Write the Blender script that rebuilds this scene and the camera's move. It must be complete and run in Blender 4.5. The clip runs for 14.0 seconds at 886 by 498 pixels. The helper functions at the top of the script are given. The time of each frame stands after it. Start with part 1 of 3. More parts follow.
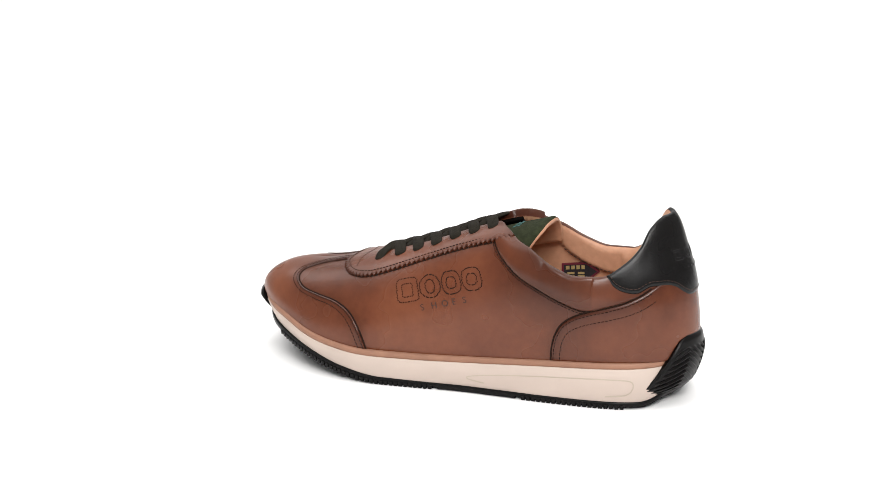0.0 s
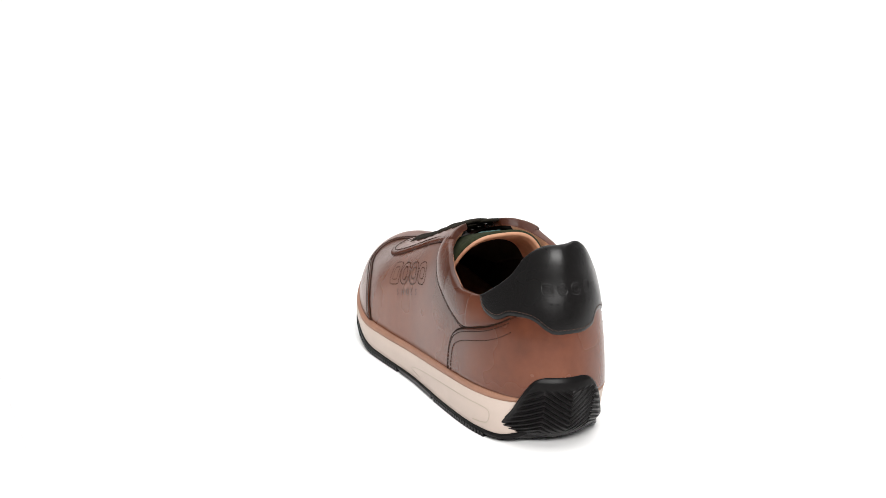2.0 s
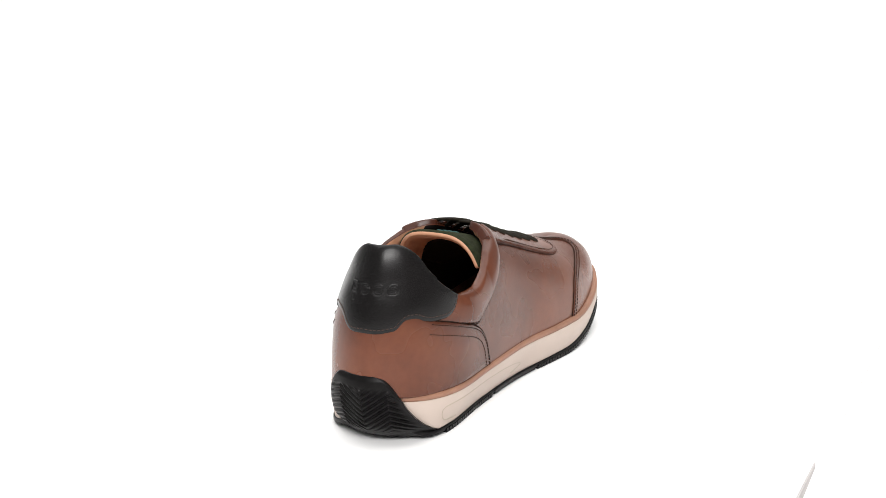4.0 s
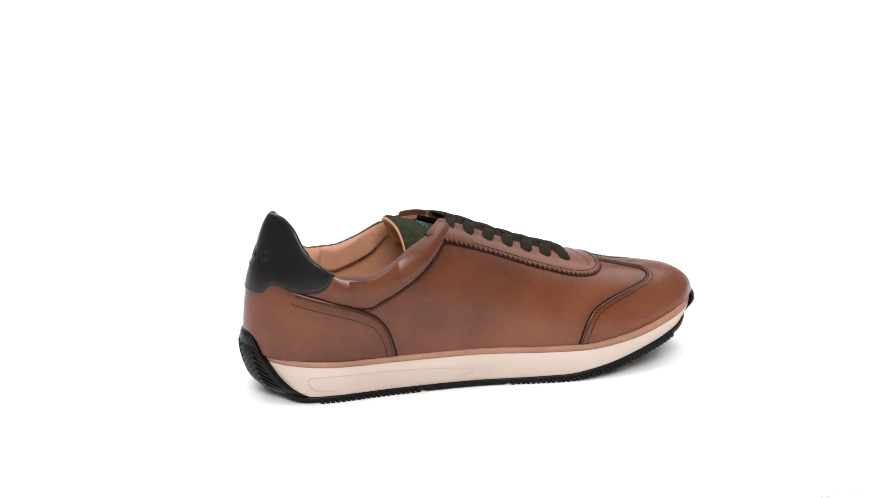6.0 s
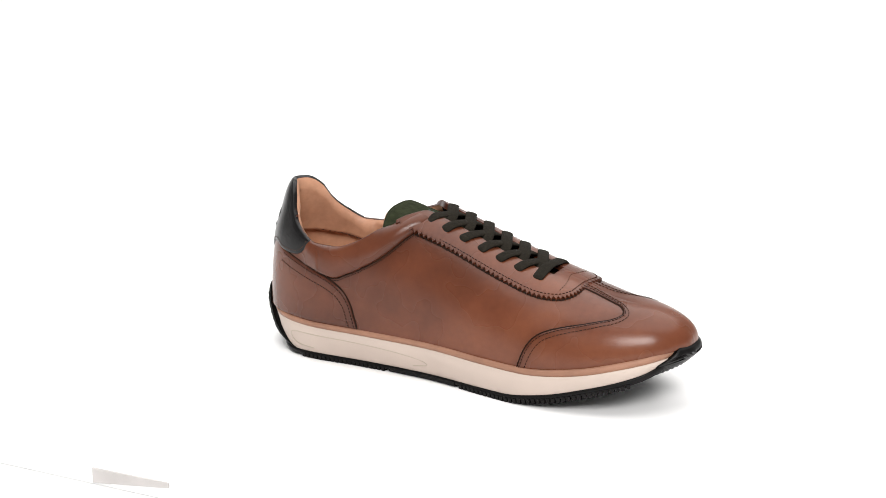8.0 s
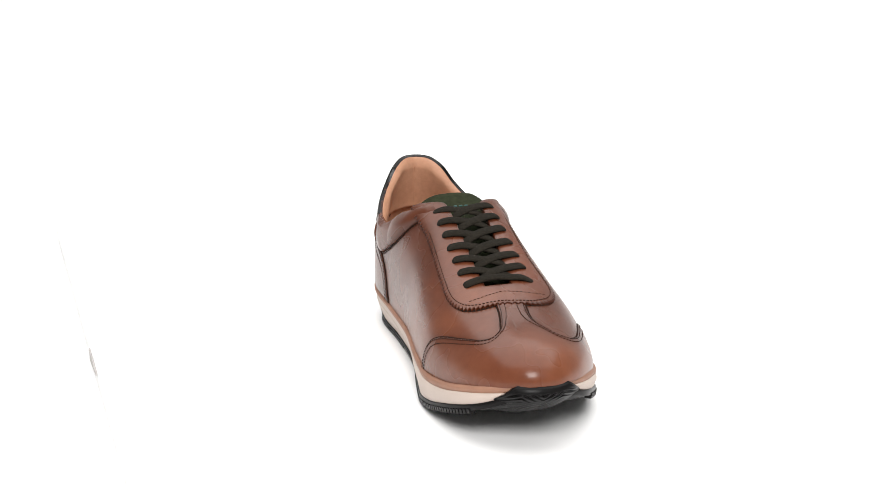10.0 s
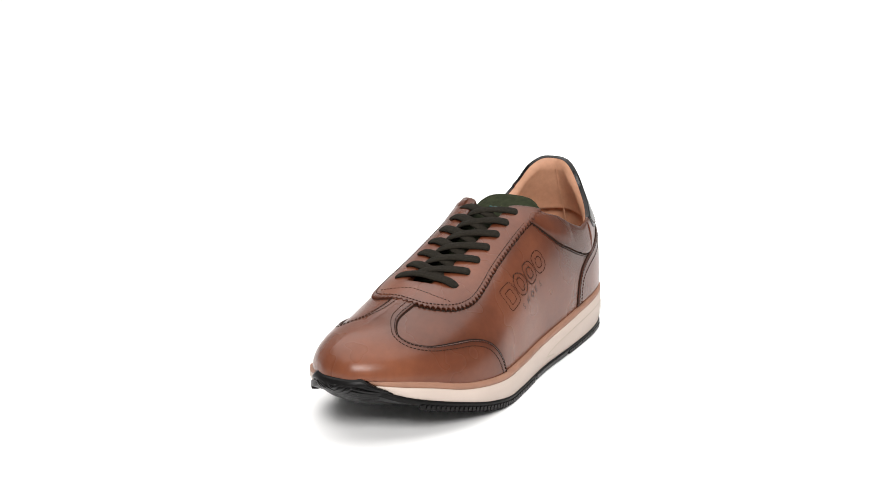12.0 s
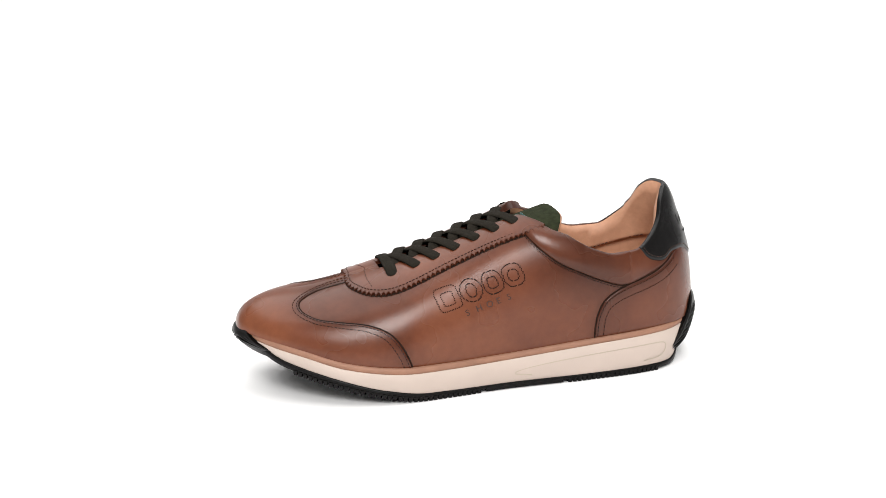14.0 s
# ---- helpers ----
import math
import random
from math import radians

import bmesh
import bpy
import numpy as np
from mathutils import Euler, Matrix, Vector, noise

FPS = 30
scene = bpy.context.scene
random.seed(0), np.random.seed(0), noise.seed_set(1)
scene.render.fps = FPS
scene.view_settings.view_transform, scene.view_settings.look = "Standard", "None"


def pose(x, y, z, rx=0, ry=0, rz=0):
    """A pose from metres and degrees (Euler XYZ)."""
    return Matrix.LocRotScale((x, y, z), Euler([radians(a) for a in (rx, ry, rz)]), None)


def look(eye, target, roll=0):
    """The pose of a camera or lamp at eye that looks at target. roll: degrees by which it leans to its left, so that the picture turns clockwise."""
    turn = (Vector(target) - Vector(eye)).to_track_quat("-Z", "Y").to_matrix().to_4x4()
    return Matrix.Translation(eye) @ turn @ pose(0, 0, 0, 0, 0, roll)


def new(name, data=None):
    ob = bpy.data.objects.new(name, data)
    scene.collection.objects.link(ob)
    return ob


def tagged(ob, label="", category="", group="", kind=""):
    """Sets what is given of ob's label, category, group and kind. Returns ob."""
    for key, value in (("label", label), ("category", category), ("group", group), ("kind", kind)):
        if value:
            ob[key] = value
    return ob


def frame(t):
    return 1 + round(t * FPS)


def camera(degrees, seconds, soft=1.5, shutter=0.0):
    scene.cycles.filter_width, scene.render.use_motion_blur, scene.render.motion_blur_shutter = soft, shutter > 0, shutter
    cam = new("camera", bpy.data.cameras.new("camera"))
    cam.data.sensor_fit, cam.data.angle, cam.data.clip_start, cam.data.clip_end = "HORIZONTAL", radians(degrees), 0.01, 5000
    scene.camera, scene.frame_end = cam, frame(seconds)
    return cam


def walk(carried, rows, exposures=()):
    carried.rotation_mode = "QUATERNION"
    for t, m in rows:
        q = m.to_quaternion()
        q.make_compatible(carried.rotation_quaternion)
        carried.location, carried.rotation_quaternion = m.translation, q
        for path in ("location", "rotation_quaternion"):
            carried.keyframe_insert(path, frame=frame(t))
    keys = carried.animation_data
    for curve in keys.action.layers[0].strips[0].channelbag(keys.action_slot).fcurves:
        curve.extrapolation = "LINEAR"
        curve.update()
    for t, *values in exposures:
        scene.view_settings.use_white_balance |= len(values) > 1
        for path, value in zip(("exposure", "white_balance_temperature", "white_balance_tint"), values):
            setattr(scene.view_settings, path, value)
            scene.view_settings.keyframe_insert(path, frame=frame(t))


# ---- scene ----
cam = camera(32.62, 14.0, soft=0.65)
EYE = pose(0, -0.9, 0.3263, 74.49, 0, 1.132) @ pose(0, 0, 0, 0, 0, -0.59)
walk(cam, [(0.0, EYE), (14.0, EYE)])

# ---- light: a white studio with soft boxes ----
world = bpy.data.worlds.new("studio_light")
scene.world = world
world.use_nodes = True
world.node_tree.nodes["Background"].inputs["Color"].default_value = (1.0, 0.99, 0.98, 1)
world.node_tree.nodes["Background"].inputs["Strength"].default_value = 0.32


def softbox(name, eye, target, w, h, watts):
    lamp = bpy.data.lights.new(name, "AREA")
    lamp.shape, lamp.size, lamp.size_y, lamp.energy = "RECTANGLE", w, h, watts
    lamp.color = (1.0, 0.985, 0.97)
    ob = new(name, lamp)
    ob.matrix_world = look(eye, target)
    return ob


softbox("softbox_above", (0.0, 0.8, 2.6), (0, 0.4, 0), 4.5, 4.0, 135)
softbox("softbox_front", (0.1, -1.5, 1.25), (0, 0, 0.05), 1.0, 0.6, 32)


# ---- materials ----
def material(name, rough=0.5, spec=0.5):
    m = bpy.data.materials.new(name)
    m.use_nodes = True
    b = m.node_tree.nodes["Principled BSDF"]
    b.inputs["Roughness"].default_value = rough
    b.inputs["Specular IOR Level"].default_value = spec
    return m, m.node_tree, b


def noise_ramp(nt, scale, stops, detail=4.0, rough=0.55):
    """Object-space noise through a colour ramp; returns the colour socket."""
    tc = nt.nodes.new("ShaderNodeTexCoord")
    n = nt.nodes.new("ShaderNodeTexNoise")
    n.inputs["Scale"].default_value, n.inputs["Detail"].default_value, n.inputs["Roughness"].default_value = scale, detail, rough
    nt.links.new(tc.outputs["Object"], n.inputs["Vector"])
    r = nt.nodes.new("ShaderNodeValToRGB")
    while len(r.color_ramp.elements) < len(stops):
        r.color_ramp.elements.new(0.5)
    for e, (p, c) in zip(r.color_ramp.elements, stops):
        e.position, e.color = p, (*c, 1)
    nt.links.new(n.outputs["Fac"], r.inputs["Fac"])
    return r.outputs["Color"]


def mix(nt, a, b, fac, kind="MULTIPLY"):
    m = nt.nodes.new("ShaderNodeMix")
    m.data_type, m.blend_type = "RGBA", kind
    for sock, val in ((m.inputs[0], fac), (m.inputs[6], a), (m.inputs[7], b)):
        if hasattr(val, "is_linked"):
            nt.links.new(val, sock)
        elif isinstance(val, tuple):
            sock.default_value = (*val, 1)
        else:
            sock.default_value = val
    return m.outputs[2]


def relief(nt, b, layers, dist=0.0004):
    """Bump from noises: (scale, strength)."""
    tc = nt.nodes.new("ShaderNodeTexCoord")
    last = None
    for scale, strength, kind in layers:
        if kind == "pebble":
            n = nt.nodes.new("ShaderNodeTexVoronoi")
            n.inputs["Scale"].default_value = scale
            out = n.outputs["Distance"]
        else:
            n = nt.nodes.new("ShaderNodeTexNoise")
            n.inputs["Scale"].default_value, n.inputs["Detail"].default_value = scale, 5
            out = n.outputs["Fac"]
        nt.links.new(tc.outputs["Object"], n.inputs["Vector"])
        bump = nt.nodes.new("ShaderNodeBump")
        bump.inputs["Strength"].default_value, bump.inputs["Distance"].default_value = strength, dist
        nt.links.new(out, bump.inputs["Height"])
        if last:
            nt.links.new(last, bump.inputs["Normal"])
        last = bump.outputs["Normal"]
    nt.links.new(last, b.inputs["Normal"])


def vary_rough(nt, b, scale, lo, hi):
    tc = nt.nodes.new("ShaderNodeTexCoord")
    n = nt.nodes.new("ShaderNodeTexNoise")
    n.inputs["Scale"].default_value = scale
    nt.links.new(tc.outputs["Object"], n.inputs["Vector"])
    r = nt.nodes.new("ShaderNodeMapRange")
    r.inputs["To Min"].default_value, r.inputs["To Max"].default_value = lo, hi
    nt.links.new(n.outputs["Fac"], r.inputs["Value"])
    nt.links.new(r.outputs["Result"], b.inputs["Roughness"])


def leather(name, dark, mid, light, lo, hi, grain=0.12, rub=True, spec=0.5):
    m, nt, b = material(name, 0.4, spec)
    big = noise_ramp(nt, 13, [(0.3, dark), (0.5, mid), (0.72, light)], 3)
    fine = noise_ramp(nt, 260, [(0.3, (0.82, 0.8, 0.78)), (0.7, (1, 1, 1))], 6)
    col = mix(nt, big, fine, 0.8)
    if rub:  # burnish rubbed into the edges of each piece, kept as an attribute of the mesh
        at = nt.nodes.new("ShaderNodeAttribute")
        at.attribute_name = "burnish"
        col = mix(nt, col, (0.34, 0.25, 0.2), at.outputs["Fac"])
    nt.links.new(col, b.inputs["Base Color"])
    vary_rough(nt, b, 30, lo, hi)
    relief(nt, b, [(38, 0.22 if rub else 0.5, "noise"), (90, 0.12, "noise"), (1500, grain, "pebble"), (3200, grain, "noise")])
    return m


def plain(name, col, rough, spread=0.15, scale=60, grain=0.1, grain_scale=900, spec=0.4):
    m, nt, b = material(name, rough, spec)
    a = tuple(c * (1 - spread) for c in col)
    z = tuple(min(1, c * (1 + spread)) for c in col)
    nt.links.new(noise_ramp(nt, scale, [(0.3, a), (0.7, z)]), b.inputs["Base Color"])
    vary_rough(nt, b, scale * 1.7, max(0.05, rough - 0.08), min(1, rough + 0.08))
    relief(nt, b, [(grain_scale, grain, "noise")])
    return m


BROWN = leather("brown_leather", (0.080, 0.0230, 0.0104), (0.133, 0.0395, 0.0180), (0.182, 0.0585, 0.0265), 0.21, 0.34, 0.06, True, 0.34)
BLACK = leather("black_leather", (0.004, 0.0036, 0.0037), (0.0055, 0.005, 0.005), (0.008, 0.007, 0.0072), 0.20, 0.31, 0.07, False, 0.25)
TAN = leather("tan_lining", (0.48, 0.24, 0.145), (0.54, 0.28, 0.17), (0.59, 0.315, 0.195), 0.5, 0.62, 0.1, False)
WELT_TAN = plain("tan_welt_rubber", (0.27, 0.135, 0.085), 0.55)
CREAM = plain("cream_midsole_foam", (0.495, 0.408, 0.355), 0.5, 0.04, 40, 0.08)
RUBBER = plain("black_rubber", (0.0055, 0.005, 0.005), 0.34, 0.25, 120, 0.12, 900, 0.13)
SUEDE = plain("dark_green_suede", (0.022, 0.026, 0.013), 0.95, 0.3, 300, 0.5, 2500, 0.1)
LACE = plain("dark_olive_lace_cotton", (0.014, 0.0115, 0.008), 0.9, 0.35, 700, 0.6, 2600, 0.12)
THREAD_AND_HOLE = plain("dark_thread_and_holes", (0.016, 0.008, 0.005), 0.85, 0.3, 300, spec=0.1)
TAB_THREAD = plain("brown_thread", (0.05, 0.024, 0.016), 0.7, 0.3, 300)
TEAL = plain("dark_teal_thread", (0.03, 0.09, 0.085), 0.6)
LABEL = plain("black_woven_label", (0.015, 0.013, 0.016), 0.7, 0.3, 500)
GOLD = plain("gold_print", (0.36, 0.27, 0.12), 0.5)
RED = plain("red_print", (0.13, 0.015, 0.028), 0.6)
# near-black that paints the shade deep inside the shoe
DEEP_SHADE = plain("black_inner_shade", (0.012, 0.010, 0.009), 0.95, 0.3, 400, 0.3, 2000, 0.1)
EDGE_GREY = plain("edge_grey", (0.50, 0.475, 0.465), 0.9, 0.08, 50, 0.1)
INSOLE = plain("tan_insole_leather", (0.36, 0.18, 0.10), 0.7, 0.12, 30)
WHITE = plain("white_paper", (0.9, 0.9, 0.9), 0.85, 0.01, 8, 0.02)


# ---- small mesh helpers ----
MM = 0.001


def mesh_object(name, verts, faces, mat, parent, label="", smooth=True, burnish=None):
    """Verts in millimetres; a mesh part under its thing."""
    me = bpy.data.meshes.new(name)
    me.from_pydata((np.asarray(verts, float) * MM).tolist(), [], [tuple(int(i) for i in f) for f in faces])
    if burnish is not None:
        me.attributes.new("burnish", "FLOAT", "POINT").data.foreach_set("value", np.asarray(burnish, np.float32))
    me.validate()
    me.polygons.foreach_set("use_smooth", [smooth] * len(me.polygons))
    me.materials.append(mat)
    me.update()
    ob = new(name, me)
    ob.parent = parent
    if label:
        tagged(ob, label)
    return ob


def grid_faces(nu, nv, wrap_u=False):
    out = []
    for i in range(nu if wrap_u else nu - 1):
        j = (i + 1) % nu
        out += [(i * nv + k, j * nv + k, j * nv + k + 1, i * nv + k + 1) for k in range(nv - 1)]
    return out


def smoothstep(a, b, x):
    t = np.clip((x - a) / (b - a), 0, 1)
    return t * t * (3 - 2 * t)


def curve_at(pts, x):
    p = np.array(pts, float)
    return np.interp(x, p[:, 0], p[:, 1])


def smooth_at(pts, x):
    """Smooth curve through (x, value) pairs."""
    p = np.array(pts, float)
    d = np.diff(p[:, 1]) / np.diff(p[:, 0])
    a, b = np.concatenate([d[:1], d]), np.concatenate([d, d[-1:]])
    m = np.where(a * b > 0, 2 * a * b / np.where(a + b == 0, 1, a + b), 0)
    i = np.clip(np.searchsorted(p[:, 0], x) - 1, 0, len(p) - 2)
    h = p[i + 1, 0] - p[i, 0]
    t = np.clip((x - p[i, 0]) / h, 0, 1)
    return ((2 * t**3 - 3 * t**2 + 1) * p[i, 1] + (t**3 - 2 * t**2 + t) * h * m[i] + (3 * t**2 - 2 * t**3) * p[i + 1, 1] + (t**3 - t**2) * h * m[i + 1])


# ---- the last: one closed form for the upper, in millimetres ----
# welt line, heel centre -> outer side -> toe -> inner side: x, y, z
WELT_OUT = [(-143, 3.8, 29), (-137, 19.6, 29), (-123, 32.2, 28), (-98, 40.2, 27), (-59, 43, 25), (-10, 43.5, 21.5),
            (29.5, 47, 20.5), (59, 48.4, 21), (88.5, 42.7, 25), (112, 31.6, 31.5), (130.8, 18.2, 36), (143.2, 3, 38.5)]
WELT_IN = [(145, -9, 39), (142, -19, 38.5), (130.5, -31.5, 36), (112, -40.3, 31.5), (88.5, -45.6, 26), (59, -47.8, 22.5),
           (29.5, -45, 23), (-10, -39.5, 25), (-59, -37, 26), (-98, -34.8, 26.5), (-124.5, -25.8, 28), (-138, -12, 29)]
# ridge line over it, half of the loop: x, y, z, squareness
RIDGE = [(-102, 1, 122, 2.15), (-102, 1, 122, 2.1), (-98, 1, 121.5, 2.2), (-86, 1.5, 120, 2.6), (-57, 2.5, 108, 2.95), (-12, 2, 94.2, 2.7),
         (25.5, -0.5, 79.6, 2.45), (53, -3, 70.8, 2.25), (78.5, -5, 64.2, 2.03), (94, -8.2, 60.0, 2.05), (101.5, -9.3, 58.6, 2.08), (105.5, -9.9, 58.0, 2.1), (106.5, -10, 57.9, 2.1)]
LOOP = np.array(WELT_OUT + WELT_IN, float)
TOP = np.array(RIDGE + RIDGE[11:0:-1], float)


def ring(ctrl, v):
    """A closed Catmull-Rom curve through ctrl at the parameters v."""
    n = len(ctrl)
    i = np.floor(v).astype(int)
    f = (v - i)[..., None]
    a, b, c, d = (ctrl[(i + k) % n] for k in (-1, 0, 1, 2))
    return b + 0.5 * f * (c - a + f * (2 * a - 5 * b + 4 * c - d + f * (3 * (b - c) + d - a)))


def surf(v, w):
    """The upper at v (0 to 24 round the welt) and w (0 at the welt, 1 on the ridge)."""
    p, q = ring(LOOP, v), ring(TOP, v)
    a = np.clip(w, 0, 1)[..., None] * (np.pi / 2)
    e = 2 / q[..., 3:4]
    ca, sa = np.maximum(np.cos(a), 1e-9) ** e, np.maximum(np.sin(a), 1e-9) ** e
    xy = q[..., :2] + (p[..., :2] - q[..., :2]) * ca
    z = p[..., 2:3] + (q[..., 2:3] - p[..., 2:3]) * sa
    # the heel tab leans back
    x, y = xy[..., :1], xy[..., 1:]
    lean = (1.2 * smoothstep(84, 112, z) - 1.1 * np.exp(-((z - 92) / 12) ** 2)) * smoothstep(-102, -122, x)
    # and the heel draws in towards its top, a little to the inner side
    back = smoothstep(-72, -112, x)
    y = y - back * (1.9 * smoothstep(60, 92, z) + 0.055 * smoothstep(60, 95, z) * y)
    return np.concatenate([x - lean, y, z], -1)


def facing(v, w, P=None):
    """Outward normals of the upper."""
    h = 1e-3
    du = surf(v + h, w) - surf(v - h, w)
    dw = surf(v, np.minimum(w + h, .999)) - surf(v, np.maximum(np.minimum(w, .998) - h, 1e-3))
    n = np.cross(dw, du)
    return n / np.maximum(np.linalg.norm(n, axis=-1, keepdims=True), 1e-9)


ARC = np.concatenate([[0], np.cumsum(np.linalg.norm(np.diff(ring(LOOP, np.linspace(0, 24, 961)), axis=0), axis=1))])

# ---- cutting pieces of leather out of the upper's surface ----
def cut(v0, v1, nv, w0, w1, nw, inside):
    """A fine grid of the upper, kept where inside(v, w, P) > 0 (in mm); returns points, normals, inside values, triangles and rim edges."""
    V, W = np.meshgrid(np.linspace(v0, v1, nv), np.linspace(w0, w1, nw), indexing="ij")
    P = surf(V, W).reshape(-1, 3)
    N = facing(V, W).reshape(-1, 3)
    G = inside(V.ravel(), W.ravel(), P)
    Q = np.stack([V.ravel(), W.ravel()], 1)
    pts, nor, val, uv = list(P), list(N), list(G), list(Q)
    used, tris, rim = {}, [], []

    def cross(i, j):
        key = (min(i, j), max(i, j))
        if key not in used:
            t = G[i] / (G[i] - G[j])
            used[key] = len(pts)
            pts.append(P[i] + (P[j] - P[i]) * t)
            nor.append(N[i] + (N[j] - N[i]) * t)
            val.append(0.0)
            uv.append(Q[i] + (Q[j] - Q[i]) * t)
        return used[key]

    for a, b, c, d in grid_faces(nv, nw):
        for tri in ((a, b, c), (a, c, d)):
            s = [G[k] > 0 for k in tri]
            if all(s):
                tris.append(tri)
            elif any(s):
                poly, new_pts = [], []
                for k in range(3):
                    i, j = tri[k], tri[(k + 1) % 3]
                    if s[k]:
                        poly.append(i)
                    if s[k] != s[(k + 1) % 3]:
                        x = cross(i, j)
                        poly.append(x)
                        new_pts.append((x, s[k]))
                tris += [(poly[0], poly[k], poly[k + 1]) for k in range(1, len(poly) - 1)]
                if len(new_pts) == 2:
                    (x, out), (y, _) = new_pts
                    rim.append((x, y) if out else (y, x))
    keep = sorted({i for t in tris for i in t})
    back = {o: n for n, o in enumerate(keep)}
    f = lambda a: np.array([a[i] for i in keep])
    return f(pts), f(nor), f(val), [tuple(back[i] for i in t) for t in tris], [(back[a], back[b]) for a, b in rim], f(uv)


def leather_piece(name, piece, mat, parent, thick, label="", round_mm=1.2, puff=0.0, puff_mm=10.0, rub_mm=4.0, rub=0.8, floor=-0.4, taper=None, shade=None, rise=None):
    """A piece laid on the upper: rounded edge, optional padding, a skirt down to what it lies on."""
    P, N, G, tris, rim, uv = piece
    N = N / np.maximum(np.linalg.norm(N, axis=1, keepdims=True), 1e-9)
    r = np.clip(G / round_mm, 0, 1)
    lift = thick * (0.55 + 0.45 * np.sqrt(1 - (1 - r) ** 2))
    if puff:
        q = np.clip(G / puff_mm, 0, 1)
        lift = lift + puff * np.sqrt(1 - (1 - q) ** 2) * (taper(uv) if taper else 1)
    if rise:
        lift = lift + rise(uv)
    top = P + N * lift[:, None]
    edge = sorted({i for e in rim for i in e})
    low = {i: len(P) + k for k, i in enumerate(edge)}
    verts = np.concatenate([top, P[edge] + N[edge] * floor]) if edge else top
    faces = [t[::-1] for t in tris] + [(a, b, low[b], low[a]) for a, b in rim]
    burn = np.exp(-np.maximum(G, 0) / rub_mm) * rub
    if shade:
        burn = np.maximum(burn, shade(uv, P))
    burn = np.concatenate([burn, np.full(len(edge), rub)])
    return mesh_object(name, verts, faces, mat, parent, label, burnish=burn)


def inside_poly(poly):
    """Signed distance (mm, inside positive) to a polygon given in (mm along the welt from the heel, mm up the girth)."""
    q = np.array(poly, float)

    def f(A, B):
        x, y = np.asarray(A), np.asarray(B)
        d = np.full(x.shape, 1e9)
        ins = np.zeros(x.shape, bool)
        for (x0, y0), (x1, y1) in zip(q, np.roll(q, -1, 0)):
            ex, ey = x1 - x0, y1 - y0
            t = np.clip(((x - x0) * ex + (y - y0) * ey) / (ex * ex + ey * ey + 1e-9), 0, 1)
            d = np.minimum(d, np.hypot(x - x0 - t * ex, y - y0 - t * ey))
            ins ^= ((y0 > y) != (y1 > y)) & (x < (x1 - x0) * (y - y0) / (y1 - y0 + 1e-12) + x0)
        return np.where(ins, d, -d)
    return f


def rounded(poly, steps=6):
    """Smooths an open chain of corners (Catmull-Rom)."""
    p = np.array(poly, float)
    e = np.concatenate([[2 * p[0] - p[1]], p, [2 * p[-1] - p[-2]]])
    out = []
    for i in range(1, len(e) - 2):
        a, b, c, d = e[i - 1:i + 3]
        for k in range(steps):
            f = k / steps
            out.append(b + 0.5 * f * (c - a + f * (2 * a - 5 * b + 4 * c - d + f * (3 * (b - c) + d - a))))
    out.append(p[-1])
    return np.array(out)


# ---- the studio ----
def studio():
    """White paper sweep: floor that curves up behind into a wall."""
    prof = [(-6.0, 0.0), (3.0, 0.0)] + [(3.0 + 1.5 * math.sin(a), 1.5 - 1.5 * math.cos(a)) for a in np.linspace(0.1, math.pi / 2, 14)] + [(4.5, 5.0)]
    xs = np.linspace(-6, 6, 9)
    v = [(x * 1000, y * 1000, z * 1000 - BOARD) for y, z in prof for x in xs]
    ob = mesh_object("backdrop", v, grid_faces(len(prof), len(xs)), WHITE, None)
    tagged(ob, "seamless white paper sweep, floor curving into the back wall", "backdrop", kind="structure")


BOARD = 11.0  # thickness of the turning board


def build_board():
    """The white board that turns under the shoe, with a grey strip added to one edge."""
    ob = new("turntable_board")
    tagged(ob, "white rectangular display board turning under the sneaker", "display board")
    x0, x1, y0, y1 = -450, 450, -226, 275
    ring_of = lambda g, z: [(x0 + g, y0 + g, z), (x1 - g, y0 + g, z), (x1 - g, y1 - g, z), (x0 + g, y1 - g, z)]
    mesh_object("board_top", ring_of(0, -0.8) + ring_of(0.8, 0), [(4, 5, 6, 7)] + [(i, (i + 1) % 4, (i + 1) % 4 + 4, i + 4) for i in range(4)], WHITE, ob, smooth=False)
    mesh_object("board_edge", ring_of(0, -0.8) + ring_of(0, -BOARD + 0.5), [((i + 1) % 4, i, i + 4, (i + 1) % 4 + 4) for i in range(4)], WHITE, ob, smooth=False)
    mesh_object("board_base", ring_of(0, -BOARD + 0.5) + ring_of(6, -BOARD), [((i + 1) % 4, i, i + 4, (i + 1) % 4 + 4) for i in range(4)] + [(7, 6, 5, 4)], WHITE, ob, smooth=False)
    # added grey strip, standing in for the grey seen past this edge
    grey_wedge = [(x, y0 - d, z * k) for x, k in ((-118, 1.0), (-68, 0.35)) for d, z in ((0.2, -1.0), (0.9, -1.4), (0.9, -9.6), (0.2, -10))]
    mesh_object("edge_grey_strip", grey_wedge, [(0, 4, 5, 1), (1, 5, 6, 2), (2, 6, 7, 3), (0, 1, 2, 3), (7, 6, 5, 4)], EDGE_GREY, ob, "grey strip added for the grey seen past the board's edge", smooth=False)
    return ob


board = build_board()
studio()

shoe = new("sneaker")
tagged(shoe, "burnished brown leather lace-up sneaker with black heel tab, cream sole", "shoe")

